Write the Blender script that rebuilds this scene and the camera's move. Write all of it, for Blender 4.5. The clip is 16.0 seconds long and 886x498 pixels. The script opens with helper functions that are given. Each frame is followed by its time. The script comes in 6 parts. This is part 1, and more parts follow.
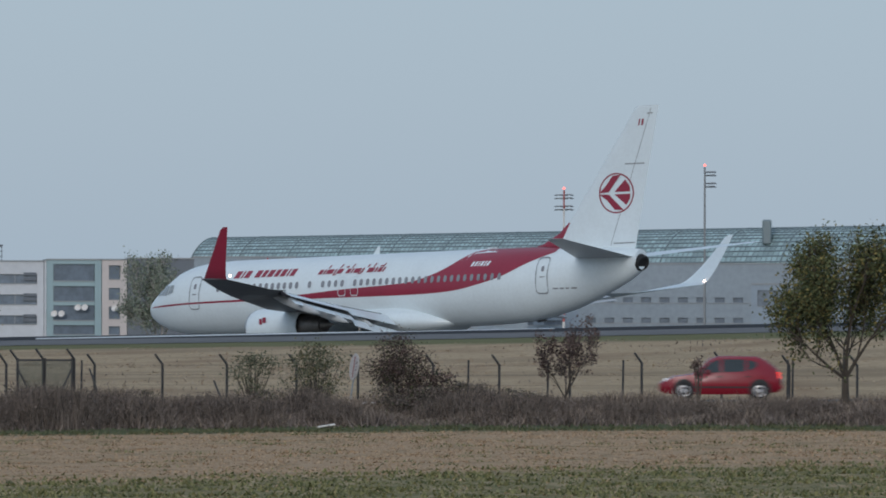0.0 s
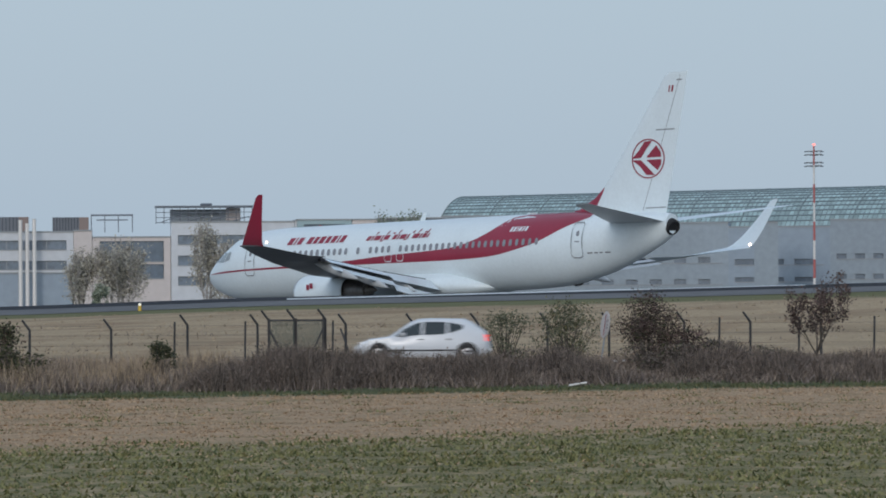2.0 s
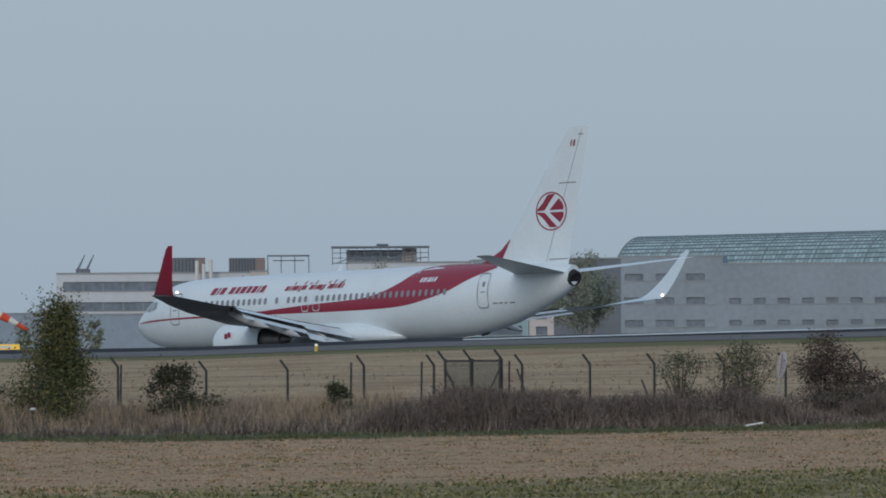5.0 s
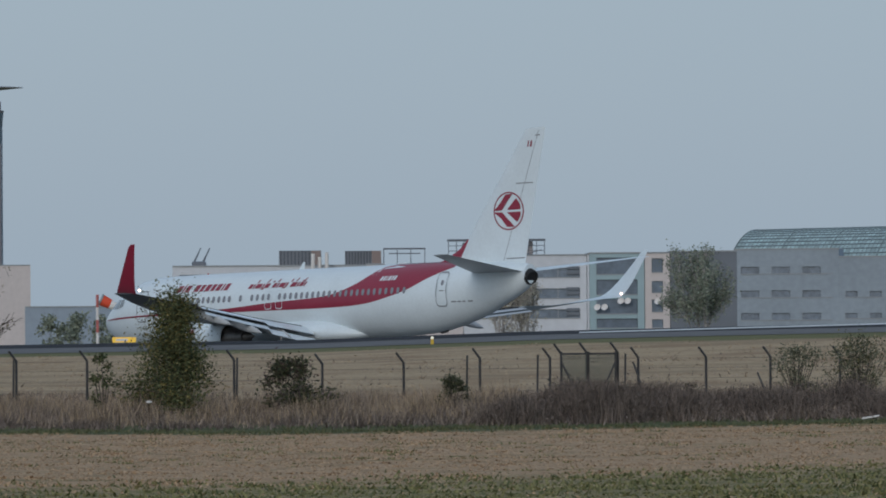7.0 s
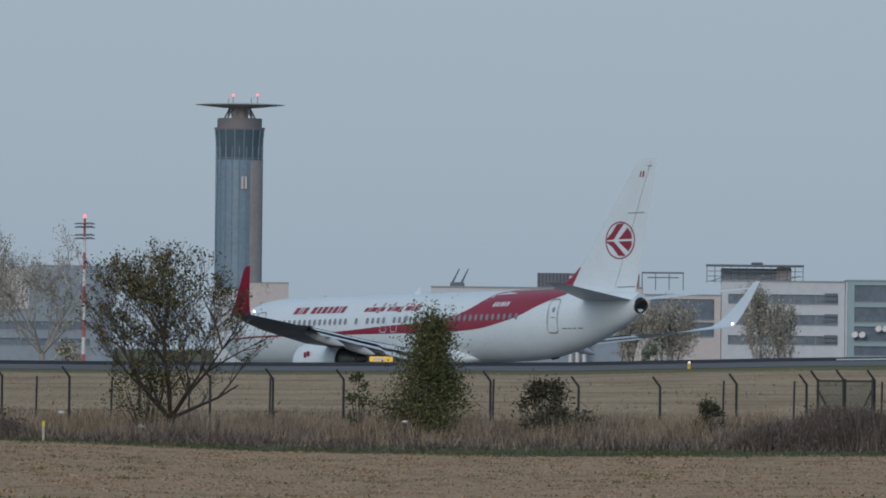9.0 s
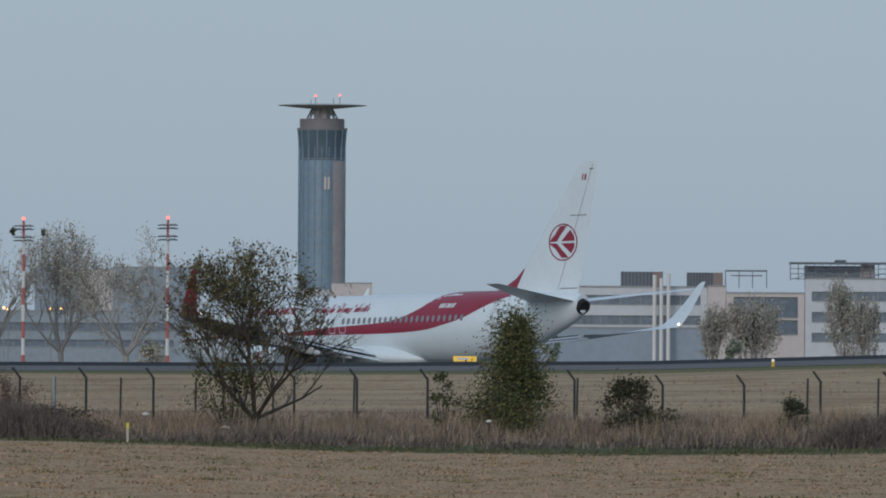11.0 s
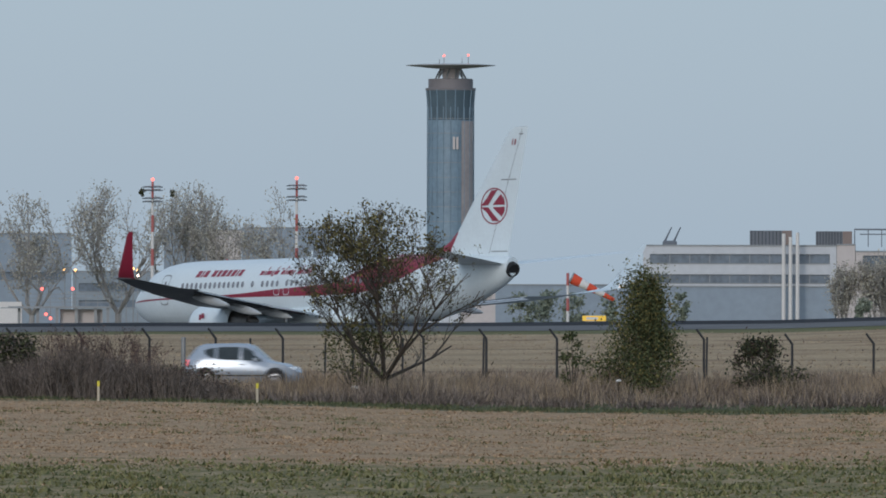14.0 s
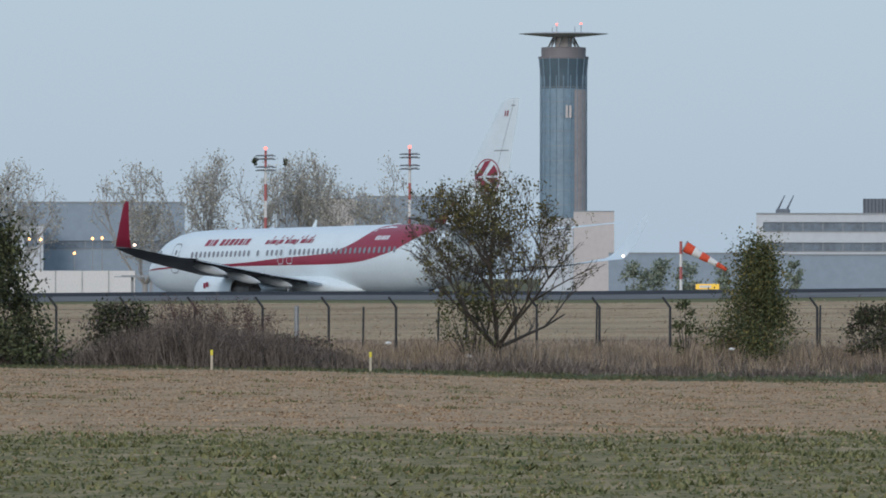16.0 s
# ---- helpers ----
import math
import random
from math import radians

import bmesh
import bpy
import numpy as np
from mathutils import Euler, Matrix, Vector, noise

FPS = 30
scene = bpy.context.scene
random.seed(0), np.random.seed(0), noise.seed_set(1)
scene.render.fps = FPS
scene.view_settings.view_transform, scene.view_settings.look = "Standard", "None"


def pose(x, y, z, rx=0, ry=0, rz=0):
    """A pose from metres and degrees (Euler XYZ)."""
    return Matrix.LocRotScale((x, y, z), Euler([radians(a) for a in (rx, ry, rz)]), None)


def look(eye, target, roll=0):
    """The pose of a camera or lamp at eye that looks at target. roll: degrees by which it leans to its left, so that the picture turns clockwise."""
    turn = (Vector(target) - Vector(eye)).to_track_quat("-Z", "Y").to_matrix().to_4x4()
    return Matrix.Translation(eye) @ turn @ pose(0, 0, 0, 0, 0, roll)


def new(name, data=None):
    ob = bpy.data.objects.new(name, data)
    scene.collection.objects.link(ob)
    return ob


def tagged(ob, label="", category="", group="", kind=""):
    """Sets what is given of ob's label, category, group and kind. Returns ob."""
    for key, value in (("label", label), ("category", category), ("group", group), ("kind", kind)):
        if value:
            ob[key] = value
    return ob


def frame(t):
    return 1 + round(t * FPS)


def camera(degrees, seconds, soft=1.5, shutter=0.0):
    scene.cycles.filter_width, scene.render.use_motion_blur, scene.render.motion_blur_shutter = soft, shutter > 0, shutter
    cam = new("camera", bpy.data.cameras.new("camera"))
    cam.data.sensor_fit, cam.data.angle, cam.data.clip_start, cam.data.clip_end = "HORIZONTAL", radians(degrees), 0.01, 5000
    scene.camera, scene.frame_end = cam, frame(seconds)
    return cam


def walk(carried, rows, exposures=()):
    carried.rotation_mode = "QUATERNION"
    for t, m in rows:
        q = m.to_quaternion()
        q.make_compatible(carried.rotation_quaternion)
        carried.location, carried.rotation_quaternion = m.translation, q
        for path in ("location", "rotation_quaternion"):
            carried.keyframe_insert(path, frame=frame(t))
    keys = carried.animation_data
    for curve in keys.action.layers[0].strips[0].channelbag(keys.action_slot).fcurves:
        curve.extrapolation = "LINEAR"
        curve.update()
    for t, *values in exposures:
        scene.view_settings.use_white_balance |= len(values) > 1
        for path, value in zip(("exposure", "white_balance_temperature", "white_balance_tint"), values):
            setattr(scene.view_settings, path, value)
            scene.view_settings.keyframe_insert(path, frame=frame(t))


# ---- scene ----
# The camera stands on a low bank and turns with the airliner. Bearings are in steps of 1/18000 radian
# (positive to the east), elevations in the same steps above the eye's level less 120.
STEP = 1 / 18000
EYE = Vector((0, 0, 3.5))


def aim(bearing, rise, roll=0):
    a, e = bearing * STEP, (rise + 120) * STEP
    way = Vector((math.sin(a) * math.cos(e), math.cos(a) * math.cos(e), math.sin(e)))
    return look(EYE, EYE + way * 100, roll)


cam = camera(2 * math.degrees(math.atan(784 * STEP)), 16.0, soft=1.8, shutter=0.3)
walk(cam, [
    (0, aim(0, -0, 0.11)),
    (0.5, aim(-76, -11, -0.01)),
    (1, aim(-155, -28, -0.07)),
    (1.5, aim(-272, -66, -0.26)),
    (2, aim(-443, -73, -0.32)),
    (2.5, aim(-468, -49, -0.24)),
    (3, aim(-491, -16, -0.32)),
    (3.5, aim(-528, -38, -0.15)),
    (4, aim(-602, -37, -0.06)),
    (4.2, aim(-624, -21, -0.17)),
    (6.5, aim(-932, 8, -0.31)),
    (7, aim(-960, -11, -0.36)),
    (7.5, aim(-1188, -8, -0.05)),
    (8, aim(-1292, 0, 0.10)),
    (8.5, aim(-1493, 23, 0.62)),
    (8.7, aim(-1415, 27, 0.62)),
    (10.8, aim(-1554, 37, 0.47)),
    (11, aim(-1565, 26, 0.30)),
    (11.5, aim(-1590, -8, 0.22)),
    (12, aim(-1637, 12, 0.16)),
    (12.5, aim(-1678, 26, -0.00)),
    (13, aim(-1739, 4, 0.01)),
    (13.5, aim(-1782, -24, 0.10)),
    (14, aim(-1793, -46, 0.12)),
    (14.5, aim(-1838, -44, 0.00)),
    (15, aim(-1892, -82, 0.05)),
    (15.5, aim(-1949, -93, 0.03)),
    (16, aim(-1993, -102, 0.05)),
], exposures=[(0, 0.05), (1.3, 0.08), (2, 0.2), (3.5, 0.04), (7, -0.13), (11.5, -0.09), (13, -0.03), (14.5, 0.14), (16, 0.3)])

# ---- world and sun ----
world = bpy.data.worlds.new("dusk_sky")
scene.world = world
world.use_nodes = True
wn = world.node_tree.nodes
sky = wn.new("ShaderNodeTexSky")
sky.sky_type = "NISHITA"
sky.sun_disc = False
sky.sun_elevation = radians(18)
sky.sun_rotation = radians(194)
sky.air_density, sky.dust_density, sky.ozone_density = 1.0, 1.0, 3.0
wn["Background"].inputs["Strength"].default_value = 0.12
# a thin even veil of high cloud over the clear sky
veil = wn.new("ShaderNodeMix")
veil.data_type = "RGBA"
veil.inputs[0].default_value = 0.82
veil.inputs[7].default_value = (2.9, 3.72, 4.75, 1)
world.node_tree.links.new(sky.outputs["Color"], veil.inputs[6])
world.node_tree.links.new(veil.outputs[2], wn["Background"].inputs["Color"])
sun = new("sun", bpy.data.lights.new("sun", "SUN"))
sun.data.energy, sun.data.angle, sun.data.color = 0.95, radians(20), (1.0, 0.95, 0.9)
sun.matrix_world = look((-25, -97, 33), (0, 0, 0))


# ---- materials ----
def mat(name, color, rough=0.6, metal=0.0, vary=0.12, scale=6.0, fine=40.0, bump=0.0, emit=0.0, spec=0.5, tint=None, island=0.0):
    """A procedural surface: a base colour that two scales of noise lighten, darken and tint."""
    m = bpy.data.materials.new(name)
    m.use_nodes = True
    n, l = m.node_tree.nodes, m.node_tree.links
    b = n["Principled BSDF"]
    b.inputs["Roughness"].default_value, b.inputs["Metallic"].default_value = rough, metal
    b.inputs["Specular IOR Level"].default_value = spec
    co = n.new("ShaderNodeTexCoord")
    big, small = n.new("ShaderNodeTexNoise"), n.new("ShaderNodeTexNoise")
    big.inputs["Scale"].default_value, small.inputs["Scale"].default_value = scale, fine
    big.inputs["Detail"].default_value = small.inputs["Detail"].default_value = 4
    for x in (big, small):
        l.new(co.outputs["Object"], x.inputs["Vector"])
    add = n.new("ShaderNodeMath")
    add.operation = "ADD"
    l.new(big.outputs["Fac"], add.inputs[0]), l.new(small.outputs["Fac"], add.inputs[1])
    src = add.outputs[0]
    if island:
        geo, mul = n.new("ShaderNodeNewGeometry"), n.new("ShaderNodeMath")
        mul.operation = "MULTIPLY_ADD"
        l.new(geo.outputs["Random Per Island"], mul.inputs[0])
        mul.inputs[1].default_value = island
        l.new(src, mul.inputs[2])
        sub = n.new("ShaderNodeMath")
        sub.operation = "SUBTRACT"
        l.new(mul.outputs[0], sub.inputs[0])
        sub.inputs[1].default_value = island / 2
        src = sub.outputs[0]
    ramp = n.new("ShaderNodeMapRange")
    ramp.inputs["From Min"].default_value, ramp.inputs["From Max"].default_value = 0.65, 1.35
    l.new(src, ramp.inputs["Value"])
    mix = n.new("ShaderNodeMix")
    mix.data_type = "RGBA"
    lo = [c * (1 - vary) for c in color]
    hi = tint or [min(1, c * (1 + vary)) for c in color]
    mix.inputs[6].default_value, mix.inputs[7].default_value = (*lo, 1), (*hi, 1)
    l.new(ramp.outputs[0], mix.inputs[0]), l.new(mix.outputs[2], b.inputs["Base Color"])
    if bump:
        bm = n.new("ShaderNodeBump")
        bm.inputs["Strength"].default_value, bm.inputs["Distance"].default_value = 0.6, bump
        l.new(small.outputs["Fac"], bm.inputs["Height"]), l.new(bm.outputs[0], b.inputs["Normal"])
    if emit:
        b.inputs["Emission Color"].default_value, b.inputs["Emission Strength"].default_value = (*color, 1), emit
    return m


WHITE = mat("white_paint", (0.745, 0.825, 0.86), 0.28, vary=0.05, scale=0.5, fine=6)
BELLY = mat("grey_paint", (0.5, 0.52, 0.54), 0.4, vary=0.08, scale=0.6, fine=8)
# wing grey darkened to paint in the shade under the port wing
WINGSHADE = mat("shaded_wing_grey", (0.1, 0.105, 0.115), 0.45, vary=0.15, scale=0.6, fine=8)
RED = mat("red_paint", (0.30, 0.026, 0.056), 0.32, vary=0.1, scale=0.6, fine=9)
DARKGREY = mat("dark_metal", (0.06, 0.06, 0.065), 0.45, 0.5, vary=0.25, scale=2, fine=20)
METAL = mat("bare_metal", (0.45, 0.45, 0.46), 0.3, 0.9, vary=0.12, scale=3, fine=20)
PANE = mat("cabin_glass", (0.27, 0.28, 0.31), 0.2, vary=0.2, scale=2)
RUBBER = mat("tyre_rubber", (0.02, 0.02, 0.022), 0.85, vary=0.2)
LINE = mat("panel_line", (0.2, 0.21, 0.23), 0.6)
STROBE = mat("white_lamp", (1.0, 0.72, 0.6), emit=5)
REDLAMP = mat("red_lamp", (1.0, 0.16, 0.13), emit=2.2)
AMBER = mat("amber_lamp", (1.0, 0.5, 0.16), emit=3.5)


# ---- mesh helpers ----
def part(name, bm, material, parent=None, label="", smooth=False):
    """Links a bmesh as one mesh object, under a thing or a part if one is given."""
    me = bpy.data.meshes.new(name)
    bmesh.ops.recalc_face_normals(bm, faces=bm.faces)
    bm.to_mesh(me)
    bm.free()
    me.materials.append(material)
    if smooth:
        me.shade_smooth()
        me.set_sharp_from_angle(angle=radians(40))
    ob = new(name, me)
    if parent:
        ob.parent = parent
    if label:
        ob["label"] = label
    return ob


def empty(name, m=Matrix()):
    ob = new(name)
    ob.matrix_world = m
    return ob


def box(bm, lo, hi, bevel=0.0):
    lo, hi = Vector(lo), Vector(hi)
    g = bmesh.ops.create_cube(bm, size=1.0, matrix=Matrix.Translation((lo + hi) / 2) @ Matrix.Diagonal((*(hi - lo), 1)))
    if bevel:
        es = list({e for v in g["verts"] for e in v.link_edges})
        bmesh.ops.bevel(bm, geom=es, offset=bevel, segments=1, affect="EDGES")
    return bm


def boxed(lo, hi, bevel=0.0):
    return box(bmesh.new(), lo, hi, bevel)


def tube(bm, a, b, ra, rb, n=8, caps=True):
    a, b = Vector(a), Vector(b)
    q = (b - a).to_track_quat("Z", "Y")
    rings = []
    for p, r in ((a, ra), (b, rb)):
        rings.append([bm.verts.new(p + q @ Vector((r * math.cos(k * math.tau / n), r * math.sin(k * math.tau / n), 0))) for k in range(n)])
    for k in range(n):
        bm.faces.new((rings[0][k], rings[0][(k + 1) % n], rings[1][(k + 1) % n], rings[1][k]))
    if caps:
        bm.faces.new(rings[0][::-1]), bm.faces.new(rings[1])
    return bm


def loft(bm, rings, close=True):
    vs = [[bm.verts.new(p) for p in r] for r in rings]
    n = len(vs[0])
    for a, b in zip(vs, vs[1:]):
        for k in range(n if close else n - 1):
            bm.faces.new((a[k], a[(k + 1) % n], b[(k + 1) % n], b[k]))
    if close:
        bm.faces.new(vs[0][::-1]), bm.faces.new(vs[-1])
    return bm


def lathe(bm, profile, origin, axis, n=20):
    """Turns (along, radius) pairs round an axis."""
    q = Vector(axis).to_track_quat("Z", "Y")
    rings = [[Vector(origin) + q @ Vector((max(r, 0.002) * math.cos(k * math.tau / n), max(r, 0.002) * math.sin(k * math.tau / n), d)) for k in range(n)] for d, r in profile]
    return loft(bm, rings)


def spread(x, table):
    """Linear interpolation in a table of (x, y) pairs."""
    return float(np.interp(x, [a for a, _ in table], [b for _, b in table]))


# ---- the lie of the land ----
NX, NY = 0.745, 0.667  # across the runway
EDGE = [(-3000, -309), (-2400, -312), (-2100, -318), (-1750, -330), (-1300, -335), (-800, -329), (0, -319), (900, -316)]
CREST = [(-3000, -183), (-2700, -181), (-2350, -178), (-1744, -177), (-1200, -171), (-784, -158), (0, -145), (576, -132), (1200, -122)]
ROADS = [(-3000, -297), (-2000, -293), (-900, -282), (0, -271), (900, -266)]


def strip(a):
    """Distances and heights of the ground along the bearing a, in radians."""
    b = min(max(a, -0.3), 0.3)
    step, c = b / STEP, math.cos(b)
    across = NX * math.sin(b) + NY * math.cos(b)
    rise = lambda e, d: 3.5 + (e + 120) * d * STEP
    de = 310 / c
    ze = rise(spread(step, EDGE), de)
    dr = 327 / c
    zr = rise(spread(step, ROADS), dr)
    df = 345 / c
    dn, dc = 304 / across, 320 / across
    ec = spread(step, CREST)
    along = (-NY * math.sin(b) + NX * math.cos(b)) * 357 / across
    zp = min(3.0, max(-0.05, 1.43 - 0.0135 * (along - 399)))
    return [(0, 1.7), (12, 1.7), (30, 0.6), (50, 0.05), (120, 0.02), (200, ze / 2), (260, ze * 0.8), (de - 2, ze), (de + 1, ze + 0.02), (de + 7, zr - 0.15),
            (322.5 / c, zr - 0.05), (323 / c, zr), (331 / c, zr), (331.5 / c, zr - 0.05), (df, 0.42), (df + 20, 0.75), ((df + dn) / 2, (0.42 + rise(ec - 18, dn)) / 2 + 0.1),
            (dn, rise(ec - 18, dn)), (dc - 6, rise(ec - 1, dc) - 0.1), (dc, rise(ec, dc)), (dc + 6, rise(ec, dc) - 0.25), (335 / across, zp), (380 / across, zp), (420 / across, zp - 0.4),
            (900, -0.8), (1300, -4.5), (2200, -6), (3500, -6), (4900, -6)]


def ground_z(x, y):
    d = math.hypot(x, y)
    return spread(d, strip(math.atan2(x, y)))


def spot(bearing, d, up=0.0):
    """The place on the ground on a bearing, d metres off."""
    a = bearing * STEP
    x, y = d * math.sin(a), d * math.cos(a)
    return Vector((x, y, ground_z(x, y) + up))


def lift(rise, d):
    """The height, in the world, that shows at an elevation from d metres off."""
    return EYE.z + (rise + 120) * d * STEP


def ground_material():
    m = bpy.data.materials.new("field_and_grass")
    m.use_nodes = True
    n, l = m.node_tree.nodes, m.node_tree.links
    b = n["Principled BSDF"]
    b.inputs["Roughness"].default_value = 0.95
    b.inputs["Specular IOR Level"].default_value = 0.1
    co = n.new("ShaderNodeTexCoord").outputs["Object"]
    sep = n.new("ShaderNodeSeparateXYZ")
    l.new(co, sep.inputs[0])

    def noise_of(scale, detail=5, stretch=(1, 1, 1)):
        mp, t = n.new("ShaderNodeMapping"), n.new("ShaderNodeTexNoise")
        mp.inputs["Scale"].default_value = stretch
        t.inputs["Scale"].default_value, t.inputs["Detail"].default_value = scale, detail
        l.new(co, mp.inputs[0]), l.new(mp.outputs[0], t.inputs["Vector"])
        return t.outputs["Fac"]

    def ranged(v, a, b2, c=0.0, d=1.0):
        r = n.new("ShaderNodeMapRange")
        for k, val in zip(("From Min", "From Max", "To Min", "To Max"), (a, b2, c, d)):
            r.inputs[k].default_value = val
        l.new(v, r.inputs["Value"])
        return r.outputs[0]

    def blend(f, a, c):
        x = n.new("ShaderNodeMix")
        x.data_type = "RGBA"
        l.new(f, x.inputs[0])
        for i, v in ((6, a), (7, c)):
            if isinstance(v, tuple):
                x.inputs[i].default_value = (*v, 1)
            else:
                l.new(v, x.inputs[i])
        return x.outputs[2]

    def math_of(op, a, c):
        x = n.new("ShaderNodeMath")
        x.operation = op
        for i, v in enumerate((a, c)):
            if isinstance(v, (int, float)):
                x.inputs[i].default_value = v
            else:
                l.new(v, x.inputs[i])
        return x.outputs[0]

    clod = noise_of(3.2, 9)
    patch = noise_of(0.25, 4, (0.5, 1, 1))
    stubble = blend(ranged(clod, 0.35, 0.65), (0.34, 0.225, 0.135), (0.52, 0.36, 0.225))
    stubble = blend(ranged(patch, 0.58, 0.72), stubble, (0.25, 0.2, 0.1))
    crop = blend(ranged(clod, 0.4, 0.62), (0.125, 0.13, 0.055), (0.33, 0.25, 0.135))
    crop = blend(ranged(patch, 0.56, 0.78), crop, (0.13, 0.13, 0.055))
    tufts = noise_of(1.3, 5, (1, 0.13, 1))
    crop = blend(ranged(tufts, 0.5, 0.64), crop, (0.37, 0.285, 0.165))
    stubble = blend(ranged(noise_of(0.9, 6, (1, 0.16, 1)), 0.54, 0.72), stubble, (0.27, 0.2, 0.115))
    # the young crop begins along a slanting line across the stubble
    line = math_of("SUBTRACT", sep.outputs[1], math_of("MULTIPLY", sep.outputs[0], 1.05))
    line = math_of("ADD", line, math_of("MULTIPLY", patch, 22.0))
    field = blend(ranged(line, 230, 244), crop, stubble)
    verge = blend(ranged(clod, 0.35, 0.65), (0.075, 0.095, 0.045), (0.15, 0.15, 0.085))
    field = blend(ranged(math_of("ADD", sep.outputs[1], math_of("MULTIPLY", patch, 6.0)), 306.5, 307.5), field, verge)
    dry = blend(ranged(clod, 0.35, 0.65), (0.38, 0.275, 0.17), (0.53, 0.395, 0.255))
    dry = blend(ranged(noise_of(0.12, 6, (0.35, 1, 1)), 0.48, 0.7), dry, (0.3, 0.22, 0.14))
    dry = blend(ranged(noise_of(0.5, 6, (0.5, 0.22, 1)), 0.5, 0.7), dry, (0.33, 0.225, 0.14))
    land = blend(ranged(sep.outputs[1], 334, 340), field, dry)
    # a greener border along the pavement
    across = math_of("ADD", math_of("MULTIPLY", sep.outputs[0], NX), math_of("MULTIPLY", sep.outputs[1], NY))
    land = blend(ranged(math_of("ADD", across, math_of("MULTIPLY", patch, 6.0)), 300, 303), land, (0.17, 0.165, 0.08))
    far = blend(ranged(patch, 0.4, 0.6), (0.10, 0.11, 0.06), (0.2, 0.17, 0.11))
    land = blend(ranged(across, 400, 420), land, far)
    l.new(land, b.inputs["Base Color"])
    bm = n.new("ShaderNodeBump")
    bm.inputs["Strength"].default_value, bm.inputs["Distance"].default_value = 0.5, 0.08
    l.new(clod, bm.inputs["Height"]), l.new(bm.outputs[0], b.inputs["Normal"])
    return m


def build_ground():
    angles = [-0.2 + 0.0025 * k for k in range(121)] + [0.1 + 0.1 * k for k in range(1, 30)] + [-0.2 - 0.1 * k for k in range(29, 0, -1)]
    angles = sorted(set(round(a, 5) for a in angles if -math.pi < a < math.pi))
    bm = bmesh.new()
    cols = []
    for a in angles:
        pts = [p for p in strip(a) if p[0] > 0]
        cols.append([bm.verts.new((d * math.sin(a), d * math.cos(a), z)) for d, z in pts])
    mid = bm.verts.new((0, 0, 1.7))
    for i in range(len(cols)):
        p, q = cols[i], cols[(i + 1) % len(cols)]
        bm.faces.new((mid, q[0], p[0]))
        for k in range(len(p) - 1):
            bm.faces.new((p[k], q[k], q[k + 1], p[k + 1]))
    g = part("ground", bm, ground_material(), smooth=True)
    tagged(g, "ploughed stubble field, young crop and dry airfield grass", "ground", kind="structure")


def sheet(name, lines, material, label, category):
    """A strip of pavement laid a few millimetres above the ground: for each bearing, distances from near to far."""
    bm = bmesh.new()
    prev = None
    for pts in lines:
        row = [bm.verts.new(p) for p in pts]
        if prev:
            for k in range(len(row) - 1):
                bm.faces.new((prev[k], row[k], row[k + 1], prev[k + 1]))
        prev = row
    return tagged(part(name, bm, material, smooth=True), label, category, kind="structure")


ASPHALT = mat("asphalt", (0.055, 0.055, 0.06), 0.85, vary=0.25, scale=0.3, fine=4, bump=0.01)
SHOULDER = mat("worn_grey_shoulder", (0.17, 0.165, 0.165), 0.85, vary=0.2, scale=0.1, fine=2, spec=0.1)
RUNWAY = mat("runway_surface", (0.04, 0.041, 0.046), 0.9, vary=0.25, scale=0.08, fine=2, spec=0.08)
# unseen lane's colour, kept pale to bounce light onto the airliner's belly
BOUNCE_LANE = mat("pale_bounce_lane", (0.17, 0.17, 0.168), 0.9, vary=0.2, scale=0.08, fine=2, spec=0.08)
MARKING = mat("worn_white_marking", (0.7, 0.7, 0.68), 0.6, vary=0.12, scale=1, fine=8)


def build_pavements():
    road, run, shoulder, far = [], [], [], []
    for k in range(-72, 41):
        a = k * 0.0035
        c, across = math.cos(a), NX * math.sin(a) + NY * math.cos(a)
        at = lambda d, up: Vector((d * math.sin(a), d * math.cos(a), spread(d, strip(a)) + up))
        road.append([at(d / c, 0.015) for d in (323.2, 327, 330.8)])
        if abs(a) < 0.25:
            shoulder.append([at(d / across, 0.02) for d in (306.5, 310, 314.9)])
            run.append([at(d / across, 0.02) for d in (315, 317, 319.9)] + [at(d / across, 0.02) for d in (320, 322, 324, 327.8)])
            far.append([at(d / across, 0.02) for d in (328, 334.9, 335.2, 350, 379)])
    sheet("road", road, ASPHALT, "grey asphalt country road behind the verge", "road")
    sheet("runway_shoulder", shoulder, SHOULDER, "worn grey shoulder along the runway", "pavement")
    sheet("runway", run, RUNWAY, "dark runway pavement on a low rise", "runway")
    # hidden by the crest; added pale so the belly catches bounced light
    sheet("bounce_lane", far, BOUNCE_LANE, "hidden runway lane beyond the crest, made pale to bounce light upward", "runway")
    # the edge line of the runway
    bm = bmesh.new()
    prev = None
    for k in range(-40, 12):
        b = k * 18
        a = b * STEP
        e = np.interp(b, [-720, 200], [-161.5, -141])
        c0 = spread(b, CREST)
        across = NX * math.sin(a) + NY * math.cos(a)
        f = min(1, max(0, (c0 - e) / 17))
        d = (320 - 12.5 * f) / across
        row = [bm.verts.new(spot(b, dd, 0.035)) for dd in (d - 1.3, d, d + 1.3)]
        if prev:
            for i in (0, 1):
                bm.faces.new((prev[i], row[i], row[i + 1], prev[i + 1]))
        prev = row
    tagged(part("runway_line", bm, MARKING), "long worn white line painted on the runway", "marking", kind="structure")


build_ground()
build_pavements()

